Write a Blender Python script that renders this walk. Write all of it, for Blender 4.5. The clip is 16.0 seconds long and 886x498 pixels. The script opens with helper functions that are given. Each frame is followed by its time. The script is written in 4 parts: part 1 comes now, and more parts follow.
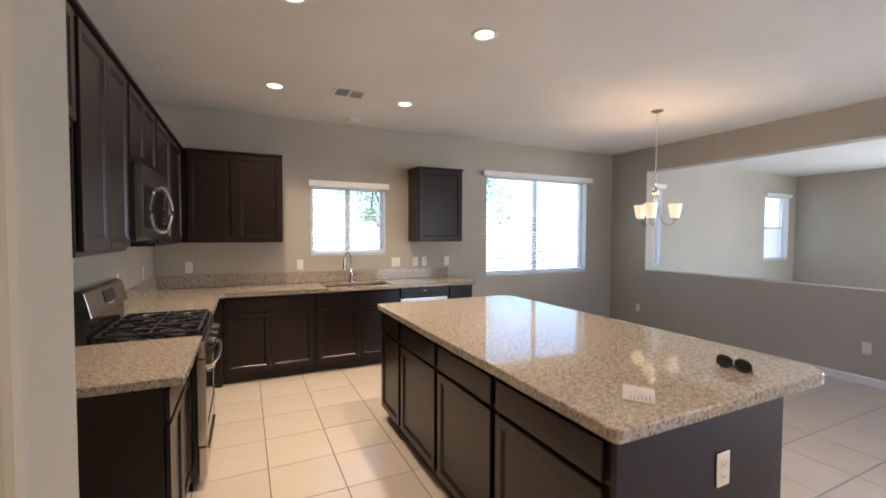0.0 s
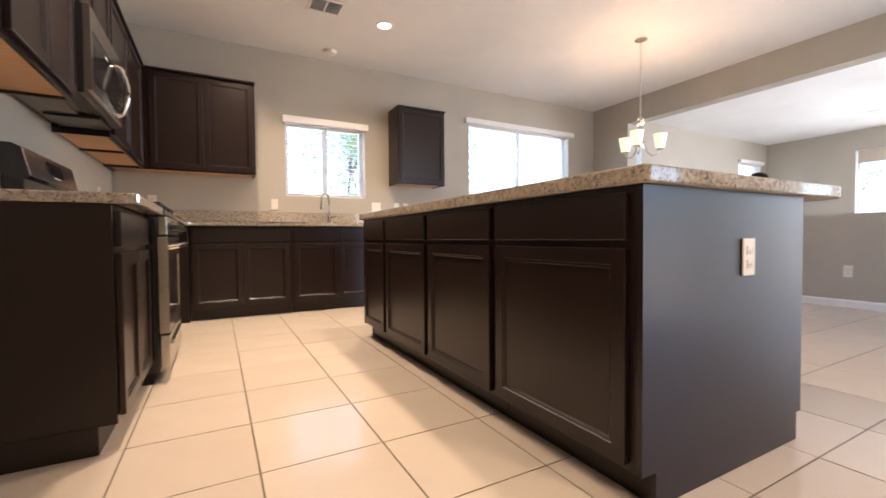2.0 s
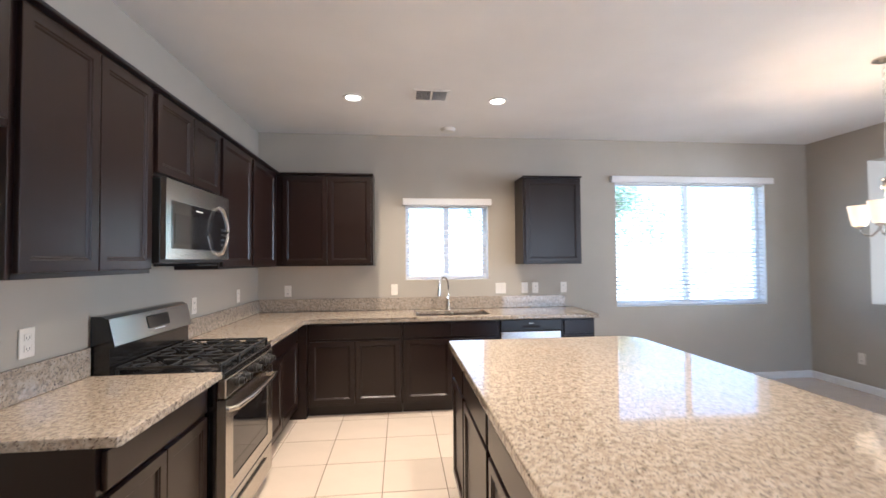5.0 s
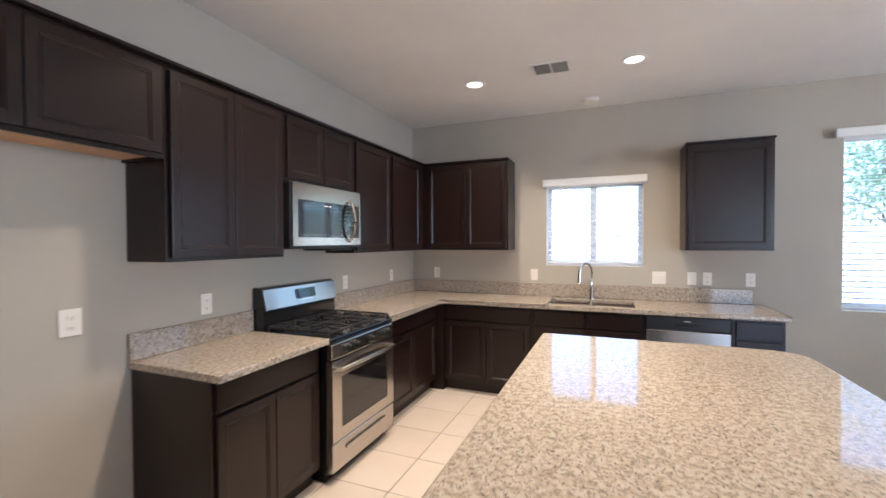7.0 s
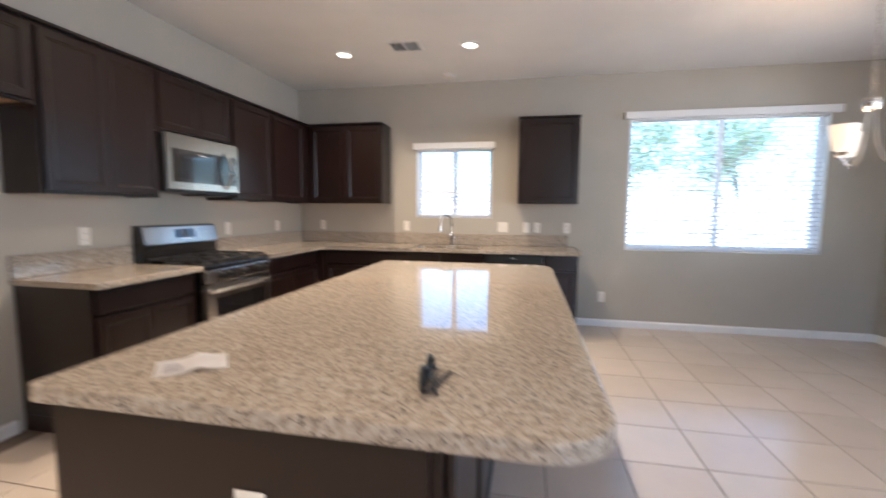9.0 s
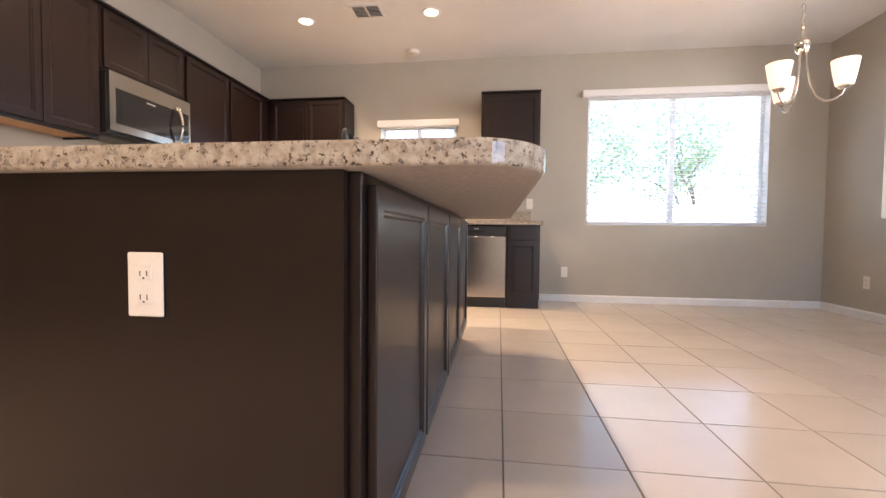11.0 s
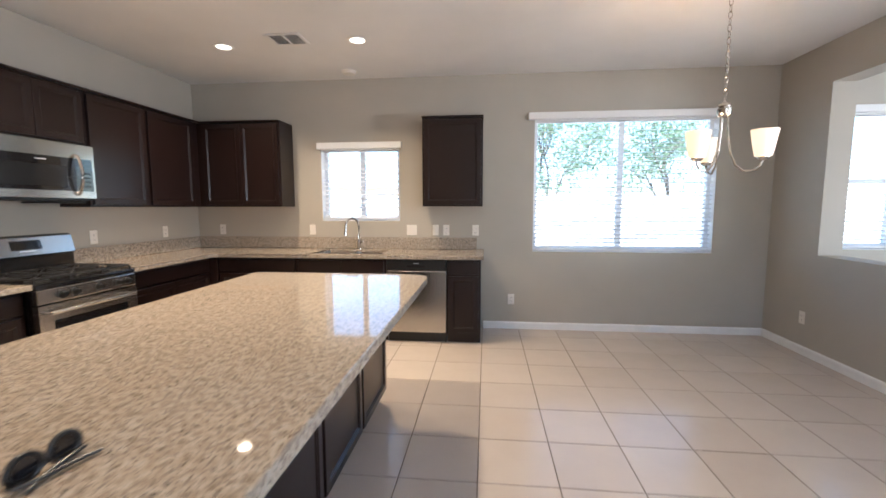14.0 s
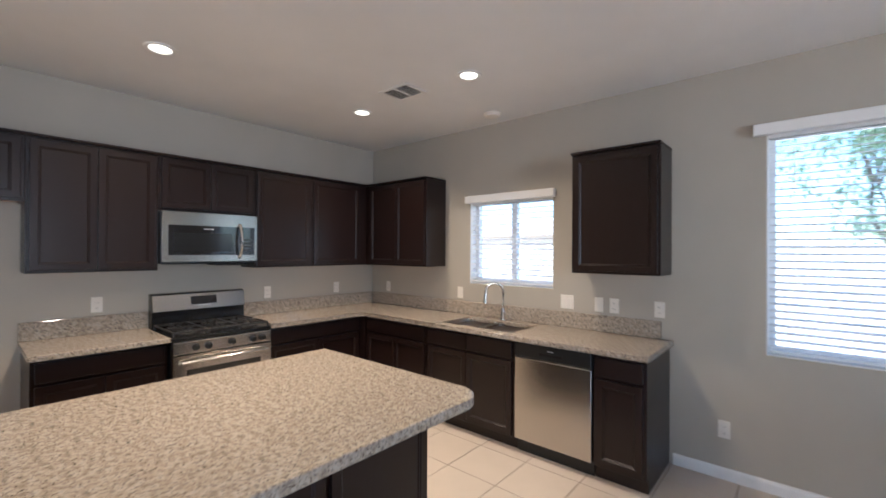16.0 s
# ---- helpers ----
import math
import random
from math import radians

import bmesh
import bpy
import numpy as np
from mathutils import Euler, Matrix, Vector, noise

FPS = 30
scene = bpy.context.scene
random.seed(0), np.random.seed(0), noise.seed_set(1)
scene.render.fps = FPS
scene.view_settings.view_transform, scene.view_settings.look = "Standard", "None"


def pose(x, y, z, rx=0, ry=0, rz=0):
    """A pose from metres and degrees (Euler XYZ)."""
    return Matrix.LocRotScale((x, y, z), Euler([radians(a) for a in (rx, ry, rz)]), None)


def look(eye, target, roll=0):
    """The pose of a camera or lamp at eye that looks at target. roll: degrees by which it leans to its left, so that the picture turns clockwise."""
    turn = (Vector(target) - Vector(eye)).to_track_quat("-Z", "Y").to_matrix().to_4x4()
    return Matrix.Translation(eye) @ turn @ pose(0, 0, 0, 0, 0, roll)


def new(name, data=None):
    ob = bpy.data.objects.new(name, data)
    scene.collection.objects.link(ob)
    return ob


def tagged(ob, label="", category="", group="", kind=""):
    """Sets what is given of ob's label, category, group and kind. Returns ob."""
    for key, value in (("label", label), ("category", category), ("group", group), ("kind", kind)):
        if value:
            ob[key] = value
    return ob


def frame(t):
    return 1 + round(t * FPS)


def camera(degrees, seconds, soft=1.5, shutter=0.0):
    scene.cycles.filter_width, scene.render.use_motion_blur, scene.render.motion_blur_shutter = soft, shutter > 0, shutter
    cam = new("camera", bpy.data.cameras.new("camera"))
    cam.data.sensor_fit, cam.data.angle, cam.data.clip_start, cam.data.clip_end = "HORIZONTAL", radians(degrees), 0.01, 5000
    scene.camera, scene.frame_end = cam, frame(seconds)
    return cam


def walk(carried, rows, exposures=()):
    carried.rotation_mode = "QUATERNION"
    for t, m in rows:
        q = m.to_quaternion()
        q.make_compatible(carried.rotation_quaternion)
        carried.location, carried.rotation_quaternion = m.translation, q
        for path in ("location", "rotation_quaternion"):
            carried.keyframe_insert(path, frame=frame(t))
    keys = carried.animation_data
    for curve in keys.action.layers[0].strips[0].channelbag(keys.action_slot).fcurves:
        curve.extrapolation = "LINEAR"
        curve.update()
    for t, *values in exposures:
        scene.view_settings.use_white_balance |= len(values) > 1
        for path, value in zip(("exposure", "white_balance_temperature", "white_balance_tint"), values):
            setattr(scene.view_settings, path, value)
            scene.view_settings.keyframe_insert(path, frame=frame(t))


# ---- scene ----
cam = camera(93.5, 16.0, shutter=0.5)
PATH = [
    (0, (0.814, -5.176, 1.497), (1.672, -3.371, 1.427), 0.2),
    (0.5, (0.804, -5.071, 1.333), (1.716, -3.297, 1.182), 0.1),
    (1, (0.805, -4.974, 0.971), (1.812, -3.247, 0.907), 0.8),
    (1.5, (0.825, -4.986, 0.761), (1.86, -3.275, 0.733), 0.8),
    (2, (0.825, -5.009, 0.748), (1.778, -3.251, 0.693), -0.5),
    (2.5, (0.831, -5.013, 0.734), (1.586, -3.162, 0.664), -1.6),
    (3, (0.868, -5.010, 0.722), (1.416, -3.089, 0.627), -2.4),
    (3.5, (0.946, -5.018, 0.907), (1.382, -3.071, 0.773), -2.8),
    (4, (1.101, -5.025, 1.316), (1.562, -3.084, 1.172), -3.1),
    (4.2, (1.159, -4.961, 1.407), (1.607, -3.013, 1.339), -2.2),
    (6.3, (1.981, -4.355, 1.497), (1.577, -2.399, 1.585), -0.3),
    (6.5, (2.034, -4.369, 1.51), (1.528, -2.434, 1.532), -0.0),
    (7, (2.167, -4.504, 1.497), (1.417, -2.651, 1.46), -0.3),
    (7.5, (2.264, -4.708, 1.484), (1.441, -2.886, 1.451), -0.9),
    (8, (2.402, -4.914, 1.495), (1.549, -3.106, 1.449), -1.4),
    (8.5, (2.687, -4.999, 1.429), (1.831, -3.196, 1.297), -0.1),
    (9, (2.878, -5.028, 1.325), (2.484, -3.076, 1.142), 0.4),
    (9.2, (2.921, -5.030, 1.235), (2.651, -3.061, 1.013), 1.0),
    (11.3, (2.995, -4.993, 0.765), (2.726, -3.013, 0.702), 0.4),
    (11.5, (3.03, -4.999, 0.764), (2.661, -3.034, 0.694), 0.1),
    (12, (3.066, -4.986, 0.75), (2.48, -3.074, 0.687), -0.5),
    (12.5, (3.076, -4.974, 0.738), (2.46, -3.073, 0.662), -1.3),
    (13, (3.136, -4.93, 0.849), (2.655, -2.994, 0.705), -2.0),
    (13.5, (3.324, -4.903, 1.225), (3.058, -2.933, 1.001), 0.3),
    (14, (3.442, -4.761, 1.404), (3.238, -2.781, 1.201), -0.1),
    (14.5, (3.567, -4.436, 1.445), (3.211, -2.47, 1.361), -1.9),
    (15, (3.764, -4.148, 1.478), (3.07, -2.274, 1.401), -1.5),
    (15.5, (3.982, -3.816, 1.505), (2.947, -2.105, 1.456), 0.5),
    (16, (4.141, -3.472, 1.574), (2.836, -1.956, 1.582), 0.3),
]
# stops, kelvin and tint of the clip's own automatic exposure
EXPOSURES = [(0.0, 2.0, 5300, 10), (0.6, 2.0, 5300, 10), (1.4, 2.4, 5600, 13), (3.2, 2.62, 5250, 14), (4.2, 2.66, 5000, 11), (6.4, 2.4, 4850, 9), (8.5, 2.38, 4850, 10), (9.2, 2.35, 5200, 10), (11.3, 2.78, 5900, 17), (12.8, 2.87, 6200, 18), (13.6, 2.55, 5450, 11), (14.3, 2.2, 5150, 9), (16.0, 1.98, 4900, 9)]
walk(cam, [(t, look(eye, target, roll)) for t, eye, target, roll in PATH], EXPOSURES)

# ---- world, sun, exposure ----
world = bpy.data.worlds.new("sky")
scene.world = world
world.use_nodes = True
wn = world.node_tree.nodes
sky = wn.new("ShaderNodeTexSky")
sky.sky_type, sky.sun_disc = "NISHITA", False
sky.sun_elevation, sky.sun_rotation = radians(66), radians(172)
wn["Background"].inputs["Strength"].default_value = 0.15
world.node_tree.links.new(sky.outputs["Color"], wn["Background"].inputs["Color"])
sun = new("sun", bpy.data.lights.new("sun", "SUN"))
sun.data.energy, sun.data.angle, sun.data.color = 4.5, radians(0.5), (1.0, 0.95, 0.88)
sun.matrix_world = look((1.2, -6.1, 14), (0, 0, 0))

# added fill lamp at an unseen opening in the far east wall, brightens the range wall
east_fill = bpy.data.lights.new("far_east_fill", "AREA")
east_fill.shape, east_fill.size, east_fill.size_y, east_fill.energy, east_fill.color = "RECTANGLE", 2.64, 2.36, 70.0, (1.0, 0.97, 0.92)
new("far_east_fill", east_fill).matrix_world = look((12.42, -5.15, 1.235), (0, -5.15, 1.235))

CAN_POWER, BULB_POWER = 5.0, 1.6
WARM, WARMER = (1.0, 0.69, 0.40), (1.0, 0.58, 0.27)


# ---- materials ----
def mat(name, color, rough=0.5, metal=0.0, coat=0.0, spec=0.5):
    m = bpy.data.materials.new(name)
    m.use_nodes = True
    b = m.node_tree.nodes["Principled BSDF"]
    b.inputs["Base Color"].default_value = (*color, 1)
    b.inputs["Roughness"].default_value = rough
    b.inputs["Metallic"].default_value = metal
    b.inputs["Coat Weight"].default_value = coat
    b.inputs["Coat Roughness"].default_value = 0.12
    b.inputs["Specular IOR Level"].default_value = spec
    return m


def tex_coord(m, stretch=(1, 1, 1)):
    n, l = m.node_tree.nodes, m.node_tree.links
    c = n.new("ShaderNodeTexCoord")
    mp = n.new("ShaderNodeMapping")
    mp.inputs["Scale"].default_value = stretch
    l.new(c.outputs["Object"], mp.inputs["Vector"])
    return mp.outputs["Vector"]


def noise_out(m, scale, detail=4.0, stretch=(1, 1, 1), rough=0.55):
    n = m.node_tree.nodes.new("ShaderNodeTexNoise")
    n.inputs["Scale"].default_value, n.inputs["Detail"].default_value = scale, detail
    n.inputs["Roughness"].default_value = rough
    m.node_tree.links.new(tex_coord(m, stretch), n.inputs["Vector"])
    return n.outputs["Fac"]


def ramp(m, fac, stops):
    r = m.node_tree.nodes.new("ShaderNodeValToRGB")
    while len(r.color_ramp.elements) < len(stops):
        r.color_ramp.elements.new(0.5)
    for e, (p, c) in zip(r.color_ramp.elements, stops):
        e.position, e.color = p, (*c, 1)
    m.node_tree.links.new(fac, r.inputs["Fac"])
    return r.outputs["Color"]


def mix(m, fac, a, b, mode="MIX"):
    x = m.node_tree.nodes.new("ShaderNodeMix")
    x.data_type, x.blend_type = "RGBA", mode
    if isinstance(fac, float):
        x.inputs[0].default_value = fac
    else:
        m.node_tree.links.new(fac, x.inputs[0])
    m.node_tree.links.new(a, x.inputs[6])
    m.node_tree.links.new(b, x.inputs[7])
    return x.outputs[2]


def base(m, color):
    m.node_tree.links.new(color, m.node_tree.nodes["Principled BSDF"].inputs["Base Color"])


def rough_by(m, fac, lo, hi):
    r = m.node_tree.nodes.new("ShaderNodeMapRange")
    r.inputs["To Min"].default_value, r.inputs["To Max"].default_value = lo, hi
    m.node_tree.links.new(fac, r.inputs["Value"])
    m.node_tree.links.new(r.outputs["Result"], m.node_tree.nodes["Principled BSDF"].inputs["Roughness"])


def bump(m, fac, strength, distance=0.002):
    b = m.node_tree.nodes.new("ShaderNodeBump")
    b.inputs["Strength"].default_value, b.inputs["Distance"].default_value = strength, distance
    m.node_tree.links.new(fac, b.inputs["Height"])
    m.node_tree.links.new(b.outputs["Normal"], m.node_tree.nodes["Principled BSDF"].inputs["Normal"])


def tint(c, k):
    return tuple(min(1.0, v * k) for v in c)


def painted(name, color, rough, grain=90.0, depth=0.25):
    """Wall paint on a lightly textured plaster."""
    m = mat(name, color, rough, spec=0.3)
    base(m, ramp(m, noise_out(m, 1.3, 3), [(0.3, tint(color, 0.955)), (0.7, tint(color, 1.035))]))
    bump(m, noise_out(m, grain, 3), depth, 0.0015)
    return m


WALL = (0.435, 0.400, 0.335)
M_WALL = painted("wall_paint", WALL, 0.6)
M_CEIL = painted("ceiling_paint", (0.76, 0.75, 0.735), 0.8, 60, 0.35)
M_TRIM = mat("white_trim_paint", (0.80, 0.79, 0.77), 0.35)
base(M_TRIM, ramp(M_TRIM, noise_out(M_TRIM, 8), [(0.3, (0.76, 0.75, 0.73)), (0.7, (0.83, 0.82, 0.80))]))
M_PLATE = mat("white_plastic", (0.78, 0.74, 0.67), 0.3)
M_VINYL = mat("window_vinyl", (0.82, 0.82, 0.82), 0.4)
M_BLIND = mat("blind_slat_white", (0.80, 0.79, 0.77), 0.45)

DARK = (0.0125, 0.0063, 0.0053)
M_WOOD = mat("espresso_wood", DARK, 0.30, coat=0.0, spec=0.40)
base(M_WOOD, ramp(M_WOOD, noise_out(M_WOOD, 14, 6, (4, 4, 0.5)), [(0.25, tint(DARK, 0.93)), (0.75, tint(DARK, 1.09))]))
rough_by(M_WOOD, noise_out(M_WOOD, 2, 2), 0.26, 0.33)
M_MAPLE = mat("raw_maple_underside", (0.55, 0.33, 0.18), 0.55)
base(M_MAPLE, ramp(M_MAPLE, noise_out(M_MAPLE, 8, 5, (6, 0.7, 1)), [(0.2, (0.46, 0.26, 0.13)), (0.8, (0.62, 0.40, 0.23))]))

# granite: warm cream ground, tan patches, grey quartz and dark flecks
M_GRANITE = mat("speckled_granite", (0.5, 0.43, 0.34), 0.10, spec=0.6)
g = M_GRANITE
ground_c = ramp(g, noise_out(g, 46, 5), [(0.28, (0.22, 0.185, 0.145)), (0.44, (0.345, 0.290, 0.228)), (0.60, (0.45, 0.395, 0.322)), (0.8, (0.33, 0.315, 0.285))])
flecks = ramp(g, noise_out(g, 105, 3, (1, 1, 1), 0.7), [(0.36, (1, 1, 1)), (0.42, (0, 0, 0))])
greys = ramp(g, noise_out(g, 72, 4, (1.2, 0.9, 1), 0.6), [(0.37, (1, 1, 1)), (0.45, (0, 0, 0))])
grey_c = ramp(g, noise_out(g, 20, 2), [(0.3, (0.16, 0.14, 0.125)), (0.7, (0.27, 0.235, 0.20))])
fleck_c = ramp(g, noise_out(g, 25, 2), [(0.4, (0.035, 0.03, 0.028)), (0.6, (0.10, 0.065, 0.045))])
base(g, mix(g, flecks, mix(g, greys, ground_c, grey_c), fleck_c))
rough_by(g, noise_out(g, 30, 3), 0.03, 0.07)

M_SAWN = mat("sawn_granite_underside", (0.42, 0.37, 0.31), 0.75)
base(M_SAWN, ramp(M_SAWN, noise_out(M_SAWN, 60, 4), [(0.3, (0.36, 0.31, 0.26)), (0.7, (0.46, 0.41, 0.35))]))

TILE = (0.60, 0.53, 0.455)
M_TILE = mat("ceramic_floor_tile", TILE, 0.28)
inf = M_TILE.node_tree.nodes.new("ShaderNodeObjectInfo")
t_a = ramp(M_TILE, noise_out(M_TILE, 3.5, 6, (1, 1, 1), 0.65), [(0.25, tint(TILE, 0.955)), (0.5, TILE), (0.75, tint(TILE, 1.035))])
t_b = ramp(M_TILE, inf.outputs["Random"], [(0.0, (0.93, 0.92, 0.91)), (1.0, (1.0, 1.0, 1.0))])
base(M_TILE, mix(M_TILE, 1.0, t_a, t_b, "MULTIPLY"))
rough_by(M_TILE, noise_out(M_TILE, 9, 4), 0.11, 0.20)
bump(M_TILE, noise_out(M_TILE, 14, 3), 0.05, 0.002)
M_GROUT = mat("grout", (0.26, 0.21, 0.165), 0.9)
base(M_GROUT, ramp(M_GROUT, noise_out(M_GROUT, 12, 5), [(0.3, (0.13, 0.10, 0.08)), (0.7, (0.21, 0.17, 0.13))]))

M_STEEL = mat("brushed_stainless", (0.52, 0.49, 0.45), 0.24, 1.0)
rough_by(M_STEEL, noise_out(M_STEEL, 3, 3), 0.18, 0.27)
M_BOWL = mat("satin_stainless", (0.74, 0.73, 0.71), 0.3, 1.0)
M_CHROME = mat("brushed_nickel", (0.60, 0.56, 0.51), 0.18, 1.0)
M_BLACK = mat("black_enamel", (0.008, 0.008, 0.009), 0.16, coat=0.4)
M_IRON = mat("cast_iron", (0.012, 0.012, 0.013), 0.55)
bump(M_IRON, noise_out(M_IRON, 200, 3), 0.3, 0.001)
M_DGLASS = mat("dark_oven_glass", (0.012, 0.012, 0.014), 0.05, spec=0.8)
M_BPLAST = mat("black_plastic", (0.012, 0.012, 0.012), 0.35)
# near-black that stands in for shade in slots, recesses and under the range
M_SHADOW = mat("recess_shade", (0.01, 0.009, 0.009), 0.8)
M_PAPER = mat("paper", (0.82, 0.80, 0.78), 0.7)
base(M_PAPER, ramp(M_PAPER, noise_out(M_PAPER, 18, 3), [(0.3, (0.78, 0.74, 0.72)), (0.7, (0.86, 0.85, 0.84))]))
M_INK = mat("printed_text", (0.35, 0.33, 0.36), 0.7)
M_BROWNBOX = mat("tan_plastic", (0.20, 0.14, 0.09), 0.5)
M_GREYVENT = mat("vent_paint", (0.72, 0.71, 0.69), 0.45)

M_GLASS = bpy.data.materials.new("window_glass")
M_GLASS.use_nodes = True
gn = M_GLASS.node_tree.nodes
gn.remove(gn["Principled BSDF"])
tr, gl, mx = (gn.new(k) for k in ("ShaderNodeBsdfTransparent", "ShaderNodeBsdfGlossy", "ShaderNodeMixShader"))
tr.inputs["Color"].default_value = (0.93, 0.96, 0.95, 1)
gl.inputs["Roughness"].default_value = 0.01
mx.inputs[0].default_value = 0.06
M_GLASS.node_tree.links.new(tr.outputs[0], mx.inputs[1])
M_GLASS.node_tree.links.new(gl.outputs[0], mx.inputs[2])
M_GLASS.node_tree.links.new(mx.outputs[0], gn["Material Output"].inputs["Surface"])


def glowing(name, color, strength):
    m = mat(name, (0.9, 0.88, 0.84), 0.4)
    b = m.node_tree.nodes["Principled BSDF"]
    b.inputs["Emission Color"].default_value = (*color, 1)
    b.inputs["Emission Strength"].default_value = strength
    return m


M_LENS = glowing("downlight_lens", (1.0, 0.82, 0.55), 0.9)
M_SHADE = glowing("lit_frosted_glass", (1.0, 0.64, 0.30), 0.20)

M_GRAVEL = mat("desert_gravel", (0.45, 0.38, 0.30), 0.95)
base(M_GRAVEL, ramp(M_GRAVEL, noise_out(M_GRAVEL, 6, 8, (1, 1, 1), 0.7), [(0.3, (0.45, 0.38, 0.30)), (0.7, (0.64, 0.57, 0.49))]))
bump(M_GRAVEL, noise_out(M_GRAVEL, 40, 4), 0.6, 0.02)
M_BLOCK = mat("painted_block", (0.55, 0.47, 0.38), 0.9)
base(M_BLOCK, ramp(M_BLOCK, noise_out(M_BLOCK, 3, 6), [(0.3, (0.56, 0.50, 0.43)), (0.7, (0.68, 0.62, 0.55))]))
M_STUCCO = painted("stucco", (0.55, 0.46, 0.37), 0.9, 30, 0.6)
M_ROOF = mat("clay_roof_tile", (0.36, 0.26, 0.22), 0.8)
base(M_ROOF, ramp(M_ROOF, noise_out(M_ROOF, 5, 5), [(0.3, (0.42, 0.34, 0.30)), (0.7, (0.55, 0.46, 0.41))]))
M_BARK = mat("bark", (0.13, 0.10, 0.075), 0.9)
bump(M_BARK, noise_out(M_BARK, 25, 5, (3, 3, 0.6)), 0.8, 0.01)
M_LEAF = mat("leaf", (0.07, 0.12, 0.03), 0.5)
isl = M_LEAF.node_tree.nodes.new("ShaderNodeNewGeometry")
base(M_LEAF, ramp(M_LEAF, isl.outputs["Random Per Island"], [(0.0, (0.09, 0.13, 0.07)), (0.5, (0.12, 0.17, 0.09)), (1.0, (0.16, 0.20, 0.12))]))
tl = M_LEAF.node_tree.nodes.new("ShaderNodeBsdfTranslucent")
tl.inputs["Color"].default_value = (0.36, 0.46, 0.28, 1)
ms = M_LEAF.node_tree.nodes.new("ShaderNodeMixShader")
ms.inputs[0].default_value = 0.5
M_LEAF.node_tree.links.new(M_LEAF.node_tree.nodes["Principled BSDF"].outputs[0], ms.inputs[1])
M_LEAF.node_tree.links.new(tl.outputs[0], ms.inputs[2])
M_LEAF.node_tree.links.new(ms.outputs[0], M_LEAF.node_tree.nodes["Material Output"].inputs["Surface"])
M_BEIGE = mat("roller_fabric", (0.50, 0.43, 0.36), 0.8)


# ---- building helpers ----
def box(bm, x0, x1, y0, y1, z0, z1, bevel=0.0, seg=1):
    r = bmesh.ops.create_cube(bm, size=1.0)
    vs = r["verts"]
    for v in vs:
        v.co = Vector(((x0 + x1) / 2 + v.co.x * (x1 - x0), (y0 + y1) / 2 + v.co.y * (y1 - y0), (z0 + z1) / 2 + v.co.z * (z1 - z0)))
    if bevel:
        es = list({e for v in vs for e in v.link_edges})
        bmesh.ops.bevel(bm, geom=es, offset=bevel, segments=seg, affect="EDGES", profile=0.5)
    return vs


def boxes(*rows, bevel=0.0, seg=1):
    bm = bmesh.new()
    for r in rows:
        box(bm, *r, bevel=bevel, seg=seg)
    return bm


def cyl(bm, p0, p1, r0, r1=None, n=20):
    """A closed cone or cylinder from p0 to p1."""
    p0, p1 = Vector(p0), Vector(p1)
    d = p1 - p0
    m = Matrix.Translation((p0 + p1) / 2) @ d.to_track_quat("Z", "Y").to_matrix().to_4x4()
    bmesh.ops.create_cone(bm, cap_ends=True, segments=n, radius1=r0, radius2=r0 if r1 is None else r1, depth=d.length, matrix=m)
    return bm


def lathe(bm, profile, n=24, at=(0, 0, 0)):
    """A surface of revolution round z: rows of (radius, height)."""
    rings = []
    for r, z in profile:
        rings.append([bm.verts.new((at[0] + r * math.cos(2 * math.pi * i / n), at[1] + r * math.sin(2 * math.pi * i / n), at[2] + z)) for i in range(n)])
    for a, b in zip(rings, rings[1:]):
        for i in range(n):
            bm.faces.new((a[i], a[(i + 1) % n], b[(i + 1) % n], b[i]))
    return bm


def tube(bm, pts, r, n=10):
    """A pipe along a line of points."""
    pts = [Vector(p) for p in pts]
    rings = []
    for i, p in enumerate(pts):
        d = (pts[min(i + 1, len(pts) - 1)] - pts[max(i - 1, 0)]).normalized()
        q = d.to_track_quat("Z", "Y")
        rings.append([bm.verts.new(p + q @ Vector((r * math.cos(2 * math.pi * k / n), r * math.sin(2 * math.pi * k / n), 0))) for k in range(n)])
    for a, b in zip(rings, rings[1:]):
        for k in range(n):
            bm.faces.new((a[k], a[(k + 1) % n], b[(k + 1) % n], b[k]))
    bm.faces.new(list(reversed(rings[0])))
    bm.faces.new(rings[-1])
    return bm


def mesh_of(name, bm, material, smooth=False):
    bmesh.ops.recalc_face_normals(bm, faces=bm.faces[:])
    me = bpy.data.meshes.new(name)
    bm.to_mesh(me)
    bm.free()
    me.materials.append(material)
    if smooth:
        me.polygons.foreach_set("use_smooth", [True] * len(me.polygons))
        me.set_sharp_from_angle(angle=radians(40))
    return me


def part(name, bm, material, parent, label="", at=None, smooth=False):
    ob = new(name, bm if isinstance(bm, bpy.types.Mesh) else mesh_of(name, bm, material, smooth))
    ob.parent = parent
    if at is not None:
        ob.matrix_basis = at if isinstance(at, Matrix) else Matrix.Translation(at)
    return tagged(ob, label)


def thing(name, m, label, category, group="", kind=""):
    ob = new(name)
    ob.empty_display_size = 0.1
    ob.matrix_basis = m if isinstance(m, Matrix) else Matrix.Translation(m)
    return tagged(ob, label, category, group, kind)


def solid(name, bm, material, label, category, kind="", at=None, smooth=False, group=""):
    ob = new(name, mesh_of(name, bm, material, smooth))
    if at is not None:
        ob.matrix_basis = at if isinstance(at, Matrix) else Matrix.Translation(at)
    return tagged(ob, label, category, group, kind)


